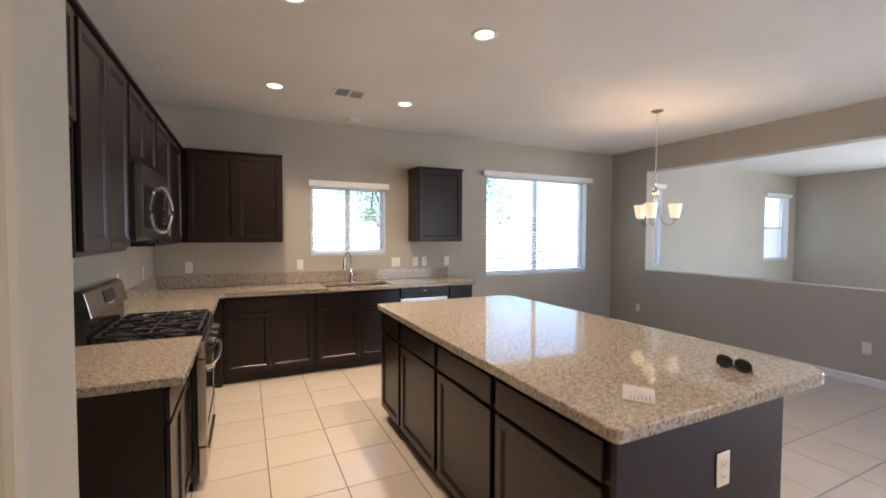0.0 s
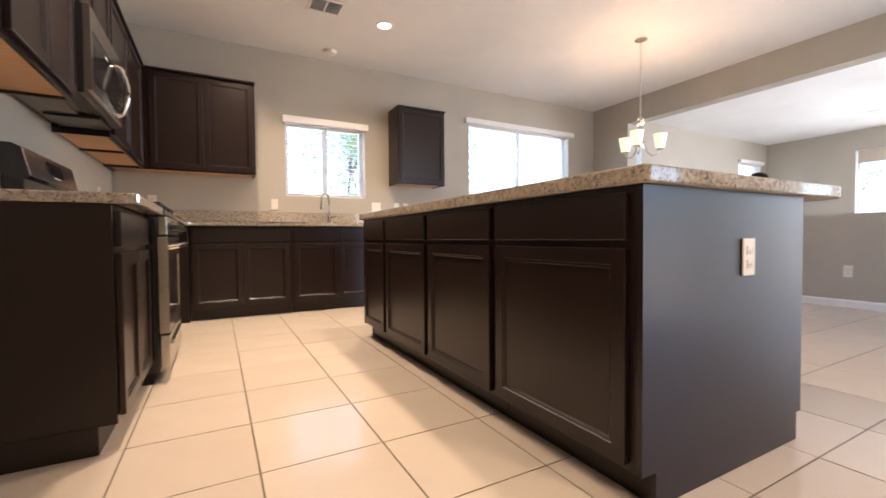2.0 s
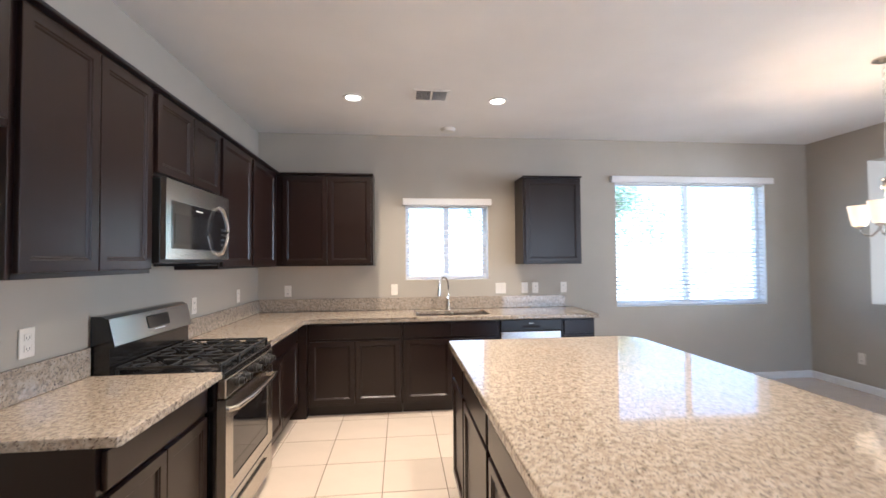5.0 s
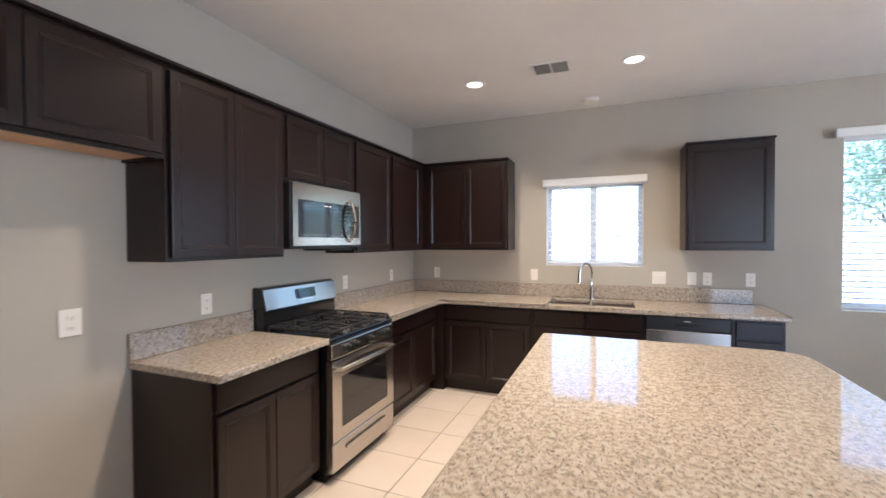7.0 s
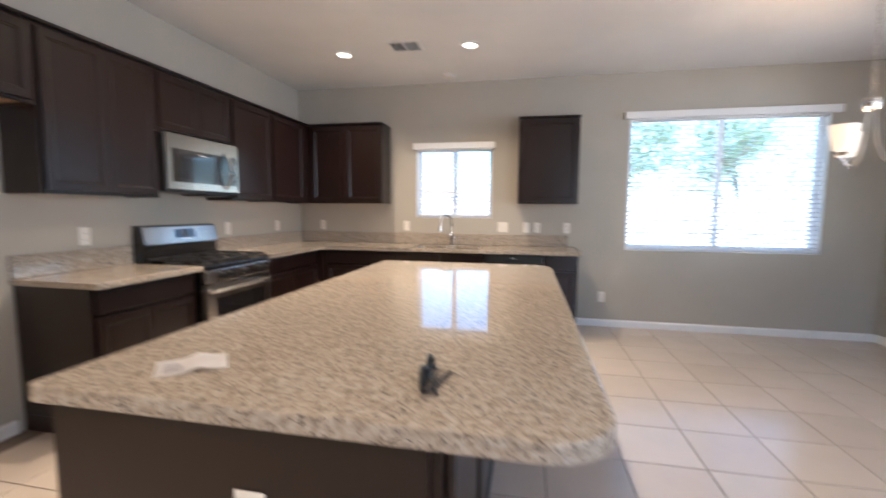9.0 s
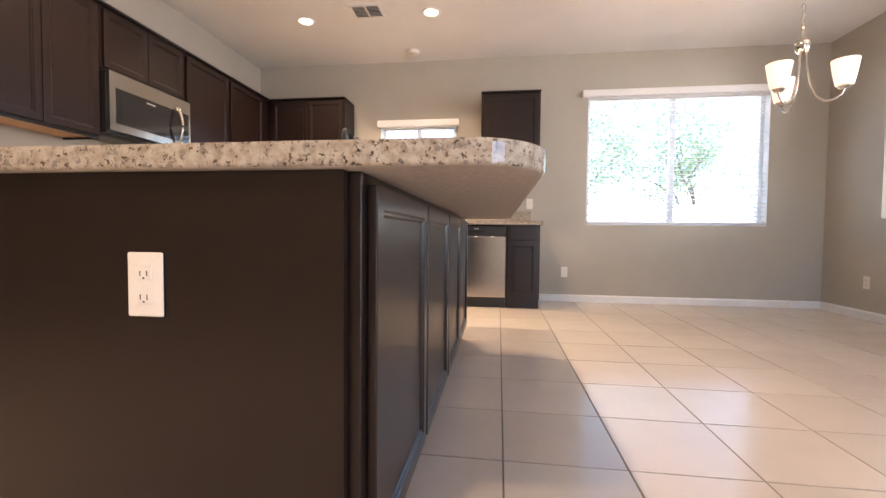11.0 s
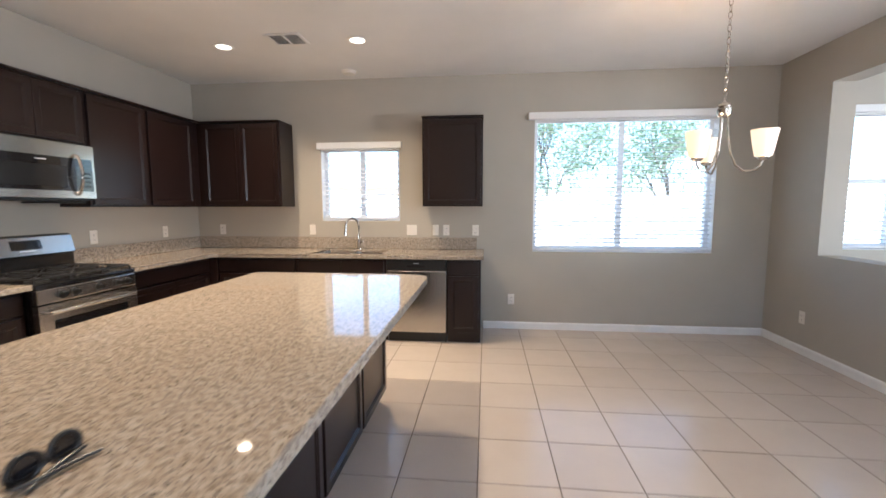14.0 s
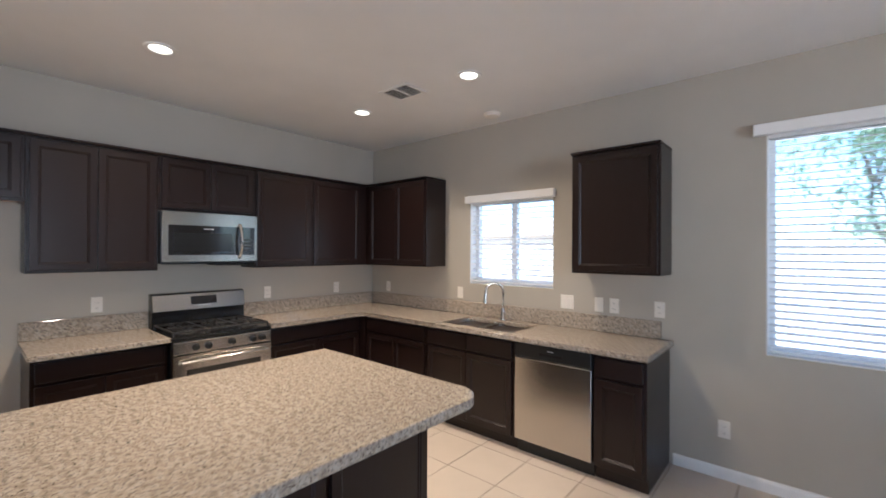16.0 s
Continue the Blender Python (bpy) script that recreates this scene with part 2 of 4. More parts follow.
# ---- the shell ----
CEIL, EAST, FAR_E, SOUTH, WEST2 = 2.84, 6.44, 12.2, -6.75, -2.6
XW = -0.04          # face of the range wall
WT = 0.20
SINK_W = (1.525, 2.455, 1.235, 2.095)
BIG_W = (3.965, 5.875, 0.893, 2.375)
FAR_W1 = (6.78, 7.70, 0.945, 2.375)
FAR_W2 = (10.98, 11.93, 0.945, 2.375)
EAST_W = (-3.33, -1.55, 1.07, 2.43)
# unseen opening, added so that more daylight comes from the east
EAST_LIGHT_GAP = (-6.5, -3.8, 0.02, 2.45)


def wall_with_openings(name, a0, a1, z1, openings, across, along_x, label):
    """A wall from a0 to a1, cut by openings (a0, a1, z0, z1); across: its two faces."""
    bm = bmesh.new()

    def put(u0, u1, z0, z1):
        if u1 - u0 > 1e-4 and z1 - z0 > 1e-4:
            if along_x:
                box(bm, u0, u1, across[0], across[1], z0, z1)
            else:
                box(bm, across[0], across[1], u0, u1, z0, z1)
    u = a0
    for o0, o1, z0, zt in sorted(openings):
        put(u, o0, 0, z1)
        put(o0, o1, 0, z0)
        put(o0, o1, zt, z1)
        u = o1
    put(u, a1, 0, z1)
    bmesh.ops.remove_doubles(bm, verts=bm.verts[:], dist=1e-4)
    seen, twice = {}, []
    for f in bm.faces:
        key = tuple(round(c, 3) for c in f.calc_center_median())
        if key in seen:
            twice += [f, seen[key]]
        seen[key] = f
    bmesh.ops.delete(bm, geom=list(set(twice)), context="FACES")
    return solid(name, bm, M_WALL, label, "wall", "structure")


wall_with_openings("wall_north", XW, FAR_E + WT, CEIL + 0.15, [SINK_W, BIG_W, FAR_W1, FAR_W2], (0.0, WT), True, "greige painted wall with blinds-covered windows over the sink")
# first opening is unseen, added to pass daylight on to the range wall
wall_with_openings("wall_east", SOUTH, -0.002, CEIL + 0.15, [(-6.6, -4.9, 0.001, 2.50), (-4.6, -0.675, 0.955, 2.48)], (EAST, EAST + 0.20), False, "greige half wall with a wide opening to the next room")
wall_with_openings("wall_far_east", SOUTH, -0.002, CEIL + 0.15, [EAST_W, EAST_LIGHT_GAP], (FAR_E, FAR_E + WT), False, "greige wall of the next room with a wide window and an added unseen opening")
solid("wall_west", boxes((XW - WT, XW - 0.002, -4.199, WT, 0, CEIL + 0.15)), M_WALL, "greige painted wall behind the range and cabinets", "wall", "structure")
solid("wall_stub", boxes((XW - WT, 0.535, -4.42, -4.200, 0.0, CEIL + 0.149), bevel=0.02, seg=3), M_WALL, "short greige wall end with rounded corners beside the refrigerator recess", "wall", "structure")
solid("wall_hall_north", boxes((WEST2, XW - WT - 0.002, -4.42, -4.22, 0, CEIL + 0.15)), M_WALL, "plain greige wall of the hallway", "wall", "structure")
solid("wall_hall_west", boxes((WEST2 - WT, WEST2, SOUTH, -4.22, 0, CEIL + 0.15)), M_WALL, "plain greige wall closing the hallway", "wall", "structure")
# unseen wall, its bare openings are added to let daylight in from behind
wall_with_openings("wall_south", WEST2 - WT, FAR_E + WT, CEIL + 0.15, [(4.3, 6.1, 0.02, 2.45), (9.0, 10.6, 0.02, 2.45)], (SOUTH - WT, SOUTH - 0.002), True, "unseen greige wall behind the open room with open gaps added for daylight")
solid("ceiling", boxes((WEST2 - WT - 0.3, FAR_E + WT + 0.3, SOUTH - WT - 0.3, WT + 0.35, CEIL, CEIL + 0.2)), M_CEIL, "white textured drywall ceiling", "ceiling", "structure")


def baseboard(name, m, length):
    bm = bmesh.new()
    prof = [(0, 0.001), (-0.014, 0.001), (-0.014, 0.062), (-0.010, 0.074), (-0.004, 0.080), (0, 0.082)]
    a = [bm.verts.new((0, y, z)) for y, z in prof]
    b = [bm.verts.new((length, y, z)) for y, z in prof]
    for i in range(len(prof)):
        j = (i + 1) % len(prof)
        bm.faces.new((a[i], a[j], b[j], b[i]))
    bm.faces.new(a)
    bm.faces.new(list(reversed(b)))
    solid(name, bm, M_TRIM, "white painted wooden baseboard", "baseboard", "structure", at=m)


baseboard("baseboard_north", pose(3.42, -0.001, 0), EAST - 3.42 - 0.001)
baseboard("baseboard_east", pose(EAST - 0.001, -0.016, 0, 0, 0, -90), 4.86)
baseboard("baseboard_west", pose(XW + 0.001, -4.2, 0, 0, 0, 90), 0.98)
baseboard("baseboard_stub", pose(0.536, -4.40, 0, 0, 0, 90), 0.18)
baseboard("baseboard_stub_north", pose(0.515, -4.199, 0, 0, 0, 180), 0.48)
baseboard("baseboard_stub_south", pose(-2.0, -4.421, 0), 2.515)


# ---- windows and blinds ----
def window(name, m, w, h, label, split="v", frame_mat=M_VINYL):
    """A vinyl window, x 0..w, z 0..h, outside towards +y; set 0.10 into the wall."""
    win = thing(name, m, label, "window", kind="structure")
    f, y0, y1 = 0.045, 0.10, 0.16
    part("window_frame", boxes((0, f, y0, y1, 0, h), (w - f, w, y0, y1, 0, h), (f, w - f, y0, y1, 0, f), (f, w - f, y0, y1, h - f, h), bevel=0.004), frame_mat, win)
    if split == "v":
        part("mullion", boxes((w / 2 - 0.03, w / 2 + 0.03, y0 + 0.003, y1 - 0.003, f, h - f), bevel=0.004), frame_mat, win)
        panes = [(f, w / 2 - 0.03, f, h - f), (w / 2 + 0.03, w - f, f, h - f)]
    else:
        part("meeting_rail", boxes((f, w - f, y0 + 0.003, y1 - 0.003, h / 2 - 0.025, h / 2 + 0.025), bevel=0.004), frame_mat, win)
        panes = [(f, w - f, f, h / 2 - 0.025), (f, w - f, h / 2 + 0.025, h - f)]
    for a, b, c, d in panes:
        p = part("pane", boxes((a, b, 0.128, 0.132, c, d)), M_GLASS, win, "clear glass pane")
        p.visible_shadow = False
    part("window_sill", boxes((0.001, w - 0.001, 0.004, y0, 0.0005, 0.010), bevel=0.003), M_TRIM, win, "white painted sill ledge")
    part("reveal", boxes((0.001, 0.005, 0.003, y0, 0.010, h - 0.001), (w - 0.005, w - 0.001, 0.003, y0, 0.010, h - 0.001), (0.005, w - 0.005, 0.003, y0, h - 0.005, h - 0.001)), M_TRIM, win, "white painted reveal")
    return win


def blind(m, w, h, label, tilt=10.0, over=0.03):
    """A two-inch horizontal blind, inside the recess, with a valance on the wall face."""
    b = thing("window_blind", m, label, "blind", group="white horizontal blinds")
    part("valance", boxes((-over, w + over, -0.062, -0.004, h - 0.035, h + 0.040), bevel=0.008, seg=2), M_BLIND, b, "white moulded valance")
    part("headrail", boxes((0.012, w - 0.012, 0.012, 0.060, h - 0.050, h - 0.008)), M_BLIND, b)
    bm = bmesh.new()
    n, d = 4, 0.048
    top, bot = [], []
    for i in range(n + 1):
        y = -d / 2 + d * i / n
        z = 0.003 * (1 - (2 * i / n - 1) ** 2)
        top.append([bm.verts.new((x, y, z + 0.0018)) for x in (0.014, w - 0.014)])
        bot.append([bm.verts.new((x, y, z - 0.0018)) for x in (0.014, w - 0.014)])
    for i in range(n):
        bm.faces.new((top[i][0], top[i][1], top[i + 1][1], top[i + 1][0]))
        bm.faces.new((bot[i][0], bot[i + 1][0], bot[i + 1][1], bot[i][1]))
    for i in (0, n):
        bm.faces.new((top[i][0], bot[i][0], bot[i][1], top[i][1]))
    slat = mesh_of("slat", bm, M_BLIND)
    k = int((h - 0.10) / 0.045)
    for i in range(k):
        part("slat", slat, None, b, at=pose(0, 0.040 + random.uniform(-0.001, 0.001), 0.060 + (h - 0.12) * i / (k - 1), tilt + random.uniform(-1.5, 1.5)))
    part("bottom_rail", boxes((0.014, w - 0.014, 0.016, 0.064, 0.022, 0.040), bevel=0.003), M_BLIND, b)
    m_ = max(2, round(w / 0.5))
    for i in range(m_):
        x = 0.14 + (w - 0.28) * i / (m_ - 1)
        for y in (0.012, 0.066):
            part("ladder_cord", cyl(bmesh.new(), (x, y, 0.03), (x, y, h - 0.04), 0.0012, n=5), M_BLIND, b)
    return b


for nm, (a, b_, c, d), sp, lab in (
        ("window_1", SINK_W, "v", "white vinyl sliding window above the kitchen sink"),
        ("window_2", BIG_W, "v", "wide white vinyl sliding window of the dining area"),
        ("window_3", FAR_W1, "h", "white single-hung window in the next room"),
        ("window_4", FAR_W2, "h", "white single-hung window near the far corner")):
    window(nm, Matrix.Translation((a, 0, c)), b_ - a, d - c, lab, sp)
    blind(Matrix.Translation((a, 0, c)), b_ - a, d - c, "white horizontal slat blind, lowered with open slats", over=0.07 if b_ - a > 1.5 else 0.03)
ew = window("window_5", pose(FAR_E, EAST_W[1], EAST_W[2], 0, 0, -90), EAST_W[1] - EAST_W[0], EAST_W[3] - EAST_W[2], "wide window of the next room looking at trees")
shade_ = thing("roller_shade", pose(FAR_E, EAST_W[1], EAST_W[2], 0, 0, -90), "beige roller shade, partly lowered", "shade")
part("fabric", boxes((0.02, 1.76, 0.050, 0.054, 1.10, 1.33)), M_BEIGE, shade_)
part("roller", cyl(bmesh.new(), (0.02, 0.052, 1.335), (1.76, 0.052, 1.335), 0.018), M_BEIGE, shade_)


# ---- kitchen cabinets ----
def panel_door(w, h, t=0.020, rail=0.058):
    """A framed door: x 0..w, z 0..h, front towards -y, with a recessed flat panel and beaded edge."""
    bm = bmesh.new()
    box(bm, 0, w, -t, 0, 0, h, bevel=0.003, seg=2)
    bm.faces.ensure_lookup_table()
    f = max((q for q in bm.faces if q.normal.y < -0.99), key=lambda q: q.calc_area())
    bmesh.ops.inset_region(bm, faces=[f], thickness=rail, depth=0.0)
    bmesh.ops.inset_region(bm, faces=[f], thickness=0.006, depth=-0.005)
    bmesh.ops.inset_region(bm, faces=[f], thickness=0.007, depth=0.0)
    bmesh.ops.inset_region(bm, faces=[f], thickness=0.008, depth=-0.006)
    return bm


def drawer_front(w, h, t=0.020):
    bm = bmesh.new()
    box(bm, 0, w, -t, 0, 0, h, bevel=0.004, seg=2)
    return bm


COUNTER, SLAB = 0.914, 0.038
BASE_TOP = COUNTER - SLAB - 0.001


def base_cabinet(m, w, depth, n_doors, label, drawers=1, end_l=False, end_r=False):
    c = thing("base_cabinet", m, label, "cabinet", group="dark base cabinets")
    bm = boxes((0, w, -depth, -0.002, 0.10, BASE_TOP), bevel=0.0015)
    part("body", bm, M_WOOD, c)
    part("toe_kick", boxes((0.002, w - 0.002, -depth + 0.055, -0.004, 0.001, 0.099)), M_WOOD, c)
    g_, r_ = 0.022, 0.005
    dw = (w - 2 * g_ - (n_doors - 1) * r_) / n_doors
    fw = (w - 2 * g_ - (drawers - 1) * r_) / drawers
    for i in range(drawers):
        part("drawer", drawer_front(fw, 0.128), M_WOOD, c, at=(g_ + i * (fw + r_), -depth - 0.001, BASE_TOP - 0.150))
    for i in range(n_doors):
        part("door", panel_door(dw, BASE_TOP - 0.295), M_WOOD, c, at=(g_ + i * (dw + r_), -depth - 0.001, 0.122))
    return c


def wall_cabinet(m, w, depth, h, n_doors, label, blank=0.0, blank_left=True):
    """Hung cabinet: x 0..w, z 0..h; blank: a plain stile at one end, where it meets a corner."""
    c = thing("wall_cabinet", m, label, "cabinet", group="dark wall cabinets")
    side = mesh_of("side_panel", boxes((0, 0.016, -depth, -0.002, 0, h), bevel=0.001), M_WOOD)
    part("side_panel", side, None, c)
    part("side_panel", side, None, c, at=(w - 0.016, 0, 0))
    part("top_panel", boxes((0.0162, w - 0.0162, -depth, -0.002, h - 0.018, h)), M_WOOD, c)
    part("face_frame", boxes((0.0162, w - 0.0162, -depth, -depth + 0.018, 0, h - 0.0182)), M_WOOD, c)
    part("bottom_panel", boxes((0.0165, w - 0.0165, -depth + 0.0185, -0.0125, 0.014, 0.028)), M_MAPLE, c, "unstained light maple underside")
    part("top_moulding", boxes((-0.004, w + 0.004, -depth - 0.032, -0.002, h + 0.001, h + 0.020), bevel=0.006, seg=2), M_WOOD, c)
    g_, r_ = 0.020, 0.005
    x0 = g_ + (blank if blank_left else 0)
    x1 = w - g_ - (0 if blank_left else blank)
    dw = (x1 - x0 - (n_doors - 1) * r_) / n_doors
    for i in range(n_doors):
        part("door", panel_door(dw, h - 0.040, rail=0.055), M_WOOD, c, at=(x0 + i * (dw + r_), -depth - 0.001, 0.020))
    return c


DW, DN = 0.545, 0.605          # carcass depths, west and north runs
UW, UN = 0.283, 0.312
UB, UT = 1.405, 2.325


def west(y, z=0.0):
    return pose(XW, y, z, 0, 0, 90)


STOVE = (-2.435, -1.665)
base_cabinet(west(-3.182), 0.745, DW, 2, "dark espresso base cabinet beside the refrigerator recess", 1)
base_cabinet(west(STOVE[1] + 0.002), 1.03, DW, 2, "dark espresso base cabinet between range and corner", 1)
base_cabinet(pose(0.60, 0, 0), 0.88, DN, 2, "dark espresso corner base cabinet", 1)
base_cabinet(pose(1.482, 0, 0), 0.945, DN, 2, "dark espresso sink base cabinet with false drawer fronts", 2)
base_cabinet(pose(3.052, 0, 0), 0.343, DN, 1, "narrow dark espresso base cabinet beside the dishwasher", 1)
solid("corner_filler", boxes((XW + 0.002, 0.598, -0.632, -0.002, 0.0, BASE_TOP)), M_WOOD, "dark wood filler in the blind corner", "cabinet")

wall_cabinet(west(-4.195, 1.885), 1.003, UW, UT - 1.885, 2, "dark wall cabinet above the refrigerator recess")
wall_cabinet(west(-3.19, UB), 0.753, UW, UT - UB, 2, "tall dark espresso two-door wall cabinet")
wall_cabinet(west(STOVE[0] + 0.0005, 1.89), 0.768, UW, UT - 1.89, 2, "short dark wall cabinet above the microwave")
wall_cabinet(west(STOVE[1] + 0.0025, UB), 0.60, UW, UT - UB, 1, "dark espresso single-door wall cabinet")
wall_cabinet(west(-1.06, UB), 0.725, UW, UT - UB, 1, "dark espresso corner wall cabinet", blank=0.09, blank_left=False)
wall_cabinet(pose(XW + 0.006, 0, UB), 1.225, UN, UT - UB, 2, "dark espresso two-door wall cabinet in the corner", blank=0.315)
wall_cabinet(pose(2.765, 0, UB), 0.64, UN, UT - UB, 1, "small dark espresso wall cabinet hanging between the windows")


# ---- worktops ----
def outline_slab(bm, pts, z0, z1, bevel=0.006):
    vs = [bm.verts.new((x, y, z0)) for x, y in pts]
    f = bm.faces.new(vs)
    r = bmesh.ops.extrude_face_region(bm, geom=[f])
    up = [v for v in r["geom"] if isinstance(v, bmesh.types.BMVert)]
    for v in up:
        v.co.z = z1
    es = [e for e in bm.edges if abs(e.verts[0].co.z - e.verts[1].co.z) < 1e-6]
    bmesh.ops.bevel(bm, geom=es, offset=bevel, segments=3, affect="EDGES", profile=0.5)
    return bm


def arc(cx, cy, r, a0, a1, n=10):
    return [(cx + r * math.cos(radians(a0 + (a1 - a0) * i / n)), cy + r * math.sin(radians(a0 + (a1 - a0) * i / n))) for i in range(n + 1)]


Z0 = COUNTER - SLAB
SX0, SX1, SY0, SY1 = 1.62, 2.36, -0.545, -0.135
wt1 = thing("worktop", (0, 0, 0), "speckled beige granite worktop between range and refrigerator recess", "countertop", "granite worktops")
part("slab", outline_slab(bmesh.new(), [(XW + 0.003, -3.198), (0.578, -3.198), (0.586, -3.190), (0.586, STOVE[0] - 0.003), (XW + 0.003, STOVE[0] - 0.003)], Z0, COUNTER), M_GRANITE, wt1)
part("backsplash", boxes((XW + 0.003, XW + 0.024, -3.198, STOVE[0] - 0.003, COUNTER + 0.001, COUNTER + 0.135), bevel=0.004, seg=2), M_GRANITE, wt1)
wt2 = thing("worktop", (0, 0, 0), "speckled beige granite worktop round the corner with sink", "countertop", "granite worktops")
bm = bmesh.new()
outline_slab(bm, [(XW + 0.003, -0.003), (XW + 0.003, STOVE[1] + 0.003), (0.586, STOVE[1] + 0.003)] + arc(0.656, -0.730, 0.07, 180, 90, 6) + [(SX0, -0.660), (SX0, -0.003)], Z0, COUNTER, 0.005)
outline_slab(bm, [(SX1, -0.660), (3.412, -0.660), (3.420, -0.652), (3.420, -0.003), (SX1, -0.003)], Z0, COUNTER, 0.005)
outline_slab(bm, [(SX0 - 0.004, -0.660), (SX1 + 0.004, -0.660), (SX1 + 0.004, SY0), (SX0 - 0.004, SY0)], Z0, COUNTER - 0.0004, 0.004)
outline_slab(bm, [(SX0 - 0.004, SY1), (SX1 + 0.004, SY1), (SX1 + 0.004, -0.003), (SX0 - 0.004, -0.003)], Z0, COUNTER - 0.0004, 0.004)
part("slab", bm, M_GRANITE, wt2)
part("backsplash", boxes((XW + 0.003, XW + 0.024, STOVE[1] + 0.003, -0.026, COUNTER + 0.001, COUNTER + 0.135), bevel=0.004, seg=2), M_GRANITE, wt2)
part("backsplash", boxes((XW + 0.003, 3.34, -0.024, -0.003, COUNTER + 0.001, COUNTER + 0.135), bevel=0.004, seg=2), M_GRANITE, wt2)

# sink
sink = thing("sink", (0, 0, 0), "double-bowl stainless steel undermount sink", "sink")
for x0, x1 in ((SX0 + 0.004, 1.975), (1.995, SX1 - 0.004)):
    bm = bmesh.new()
    vs = box(bm, x0, x1, SY0 - 0.006, SY1 + 0.006, Z0 - 0.15, COUNTER - 0.014)
    top = [f for f in bm.faces if f.normal.z > 0.9]
    bmesh.ops.delete(bm, geom=top, context="FACES_ONLY")
    es = [e for e in bm.edges if len(e.link_faces) == 2]
    bmesh.ops.bevel(bm, geom=es, offset=0.035, segments=4, affect="EDGES")
    part("bowl", bm, M_BOWL, sink, smooth=True)
    part("drain", cyl(bmesh.new(), ((x0 + x1) / 2, -0.33, Z0 - 0.149), ((x0 + x1) / 2, -0.33, Z0 - 0.144), 0.045), M_CHROME, sink)
part("divider", boxes((1.972, 1.998, SY0 - 0.004, SY1 + 0.004, Z0 - 0.10, COUNTER - 0.016), bevel=0.006, seg=2), M_STEEL, sink)
fau = thing("faucet", pose(1.985, -0.085, COUNTER, 0, 0, -40), "brushed nickel gooseneck pull-down kitchen faucet", "faucet")
bm = lathe(bmesh.new(), [(0.0, 0.001), (0.028, 0.001), (0.028, 0.012), (0.022, 0.02), (0.020, 0.10), (0.014, 0.12), (0.0, 0.12)], 20)
part("base", bm, M_CHROME, fau, smooth=True)
pts = [(0, 0, 0.11), (0, 0, 0.27)] + [(0, -0.085 + 0.085 * math.cos(a), 0.27 + 0.085 * math.sin(a)) for a in [math.pi * i / 12 for i in range(1, 12)]] + [(0, -0.170, 0.26)]
part("spout", tube(bmesh.new(), pts, 0.0115, 12), M_CHROME, fau, smooth=True)
part("spray_head", cyl(bmesh.new(), (0, -0.170, 0.262), (0, -0.178, 0.165), 0.0135, 0.019), M_CHROME, fau, smooth=True)
part("lever", tube(bmesh.new(), [(0.018, 0, 0.075), (0.045, 0, 0.085), (0.095, -0.01, 0.092)], 0.007, 8), M_CHROME, fau, smooth=True)

# ---- range ----
RY0, RY1 = STOVE
rng = thing("gas_range", pose(XW, (RY0 + RY1) / 2, 0, 0, 0, 90), "freestanding stainless steel and black gas range", "stove")
h_ = 0.378
part("body", boxes((-h_, h_, -0.595, -0.012, 0.06, 0.872), bevel=0.003), M_BLACK, rng)
part("plinth", boxes((-h_ + 0.02, h_ - 0.02, -0.56, -0.03, 0.001, 0.059)), M_SHADOW, rng)
part("cooktop", boxes((-h_ - 0.002, h_ + 0.002, -0.632, -0.085, 0.873, 0.906), bevel=0.008, seg=2), M_BLACK, rng, "black enamel cooktop")
bm = boxes((-h_, h_, -0.640, -0.597, 0.775, 0.871), bevel=0.006, seg=2)
part("control_panel", bm, M_STEEL, rng)
for x in (-0.225, -0.135, 0.045, 0.215, 0.295):
    k = part("knob", cyl(cyl(bmesh.new(), (x, -0.641, 0.822), (x, -0.653, 0.822), 0.027), (x, -0.653, 0.822), (x, -0.676, 0.822), 0.021, 0.018), M_BPLAST, rng, smooth=True)
    part("grip", boxes((x - 0.004, x + 0.004, -0.684, -0.674, 0.806, 0.838), bevel=0.002), M_BPLAST, k)
dr = part("oven_door", boxes((-h_, -0.285, -0.640, -0.597, 0.262, 0.765), (0.285, h_, -0.640, -0.597, 0.262, 0.765), (-0.285, 0.285, -0.640, -0.597, 0.262, 0.335), (-0.285, 0.285, -0.640, -0.597, 0.655, 0.765)), M_STEEL, rng)
part("oven_window", boxes((-0.285, 0.285, -0.636, -0.600, 0.335, 0.655)), M_DGLASS, dr, "dark glass oven window")
part("handle", tube(bmesh.new(), [(-0.33, -0.640, 0.708), (-0.325, -0.675, 0.715), (-0.20, -0.695, 0.722), (0, -0.700, 0.724), (0.20, -0.695, 0.722), (0.325, -0.675, 0.715), (0.33, -0.640, 0.708)], 0.0135, 12), M_STEEL, dr, smooth=True)
sd = part("storage_drawer", boxes((-h_, h_, -0.638, -0.597, 0.075, 0.252), bevel=0.004), M_STEEL, rng)
part("handle", boxes((-0.24, 0.24, -0.650, -0.639, 0.175, 0.205), bevel=0.005, seg=2), M_STEEL, sd)
bm = bmesh.new()
for x0, x1 in ((-h_, h_),):
    prof = [(-0.012, 0.873), (-0.100, 0.907), (-0.098, 1.035), (-0.118, 1.045), (-0.088, 1.180), (-0.060, 1.195), (-0.012, 1.195)]
    a = [bm.verts.new((x0, y, z)) for y, z in prof]
    b_ = [bm.verts.new((x1, y, z)) for y, z in prof]
    for i in range(len(prof)):
        j = (i + 1) % len(prof)
        bm.faces.new((a[i], a[j], b_[j], b_[i]))
    bm.faces.new(a)
    bm.faces.new(list(reversed(b_)))
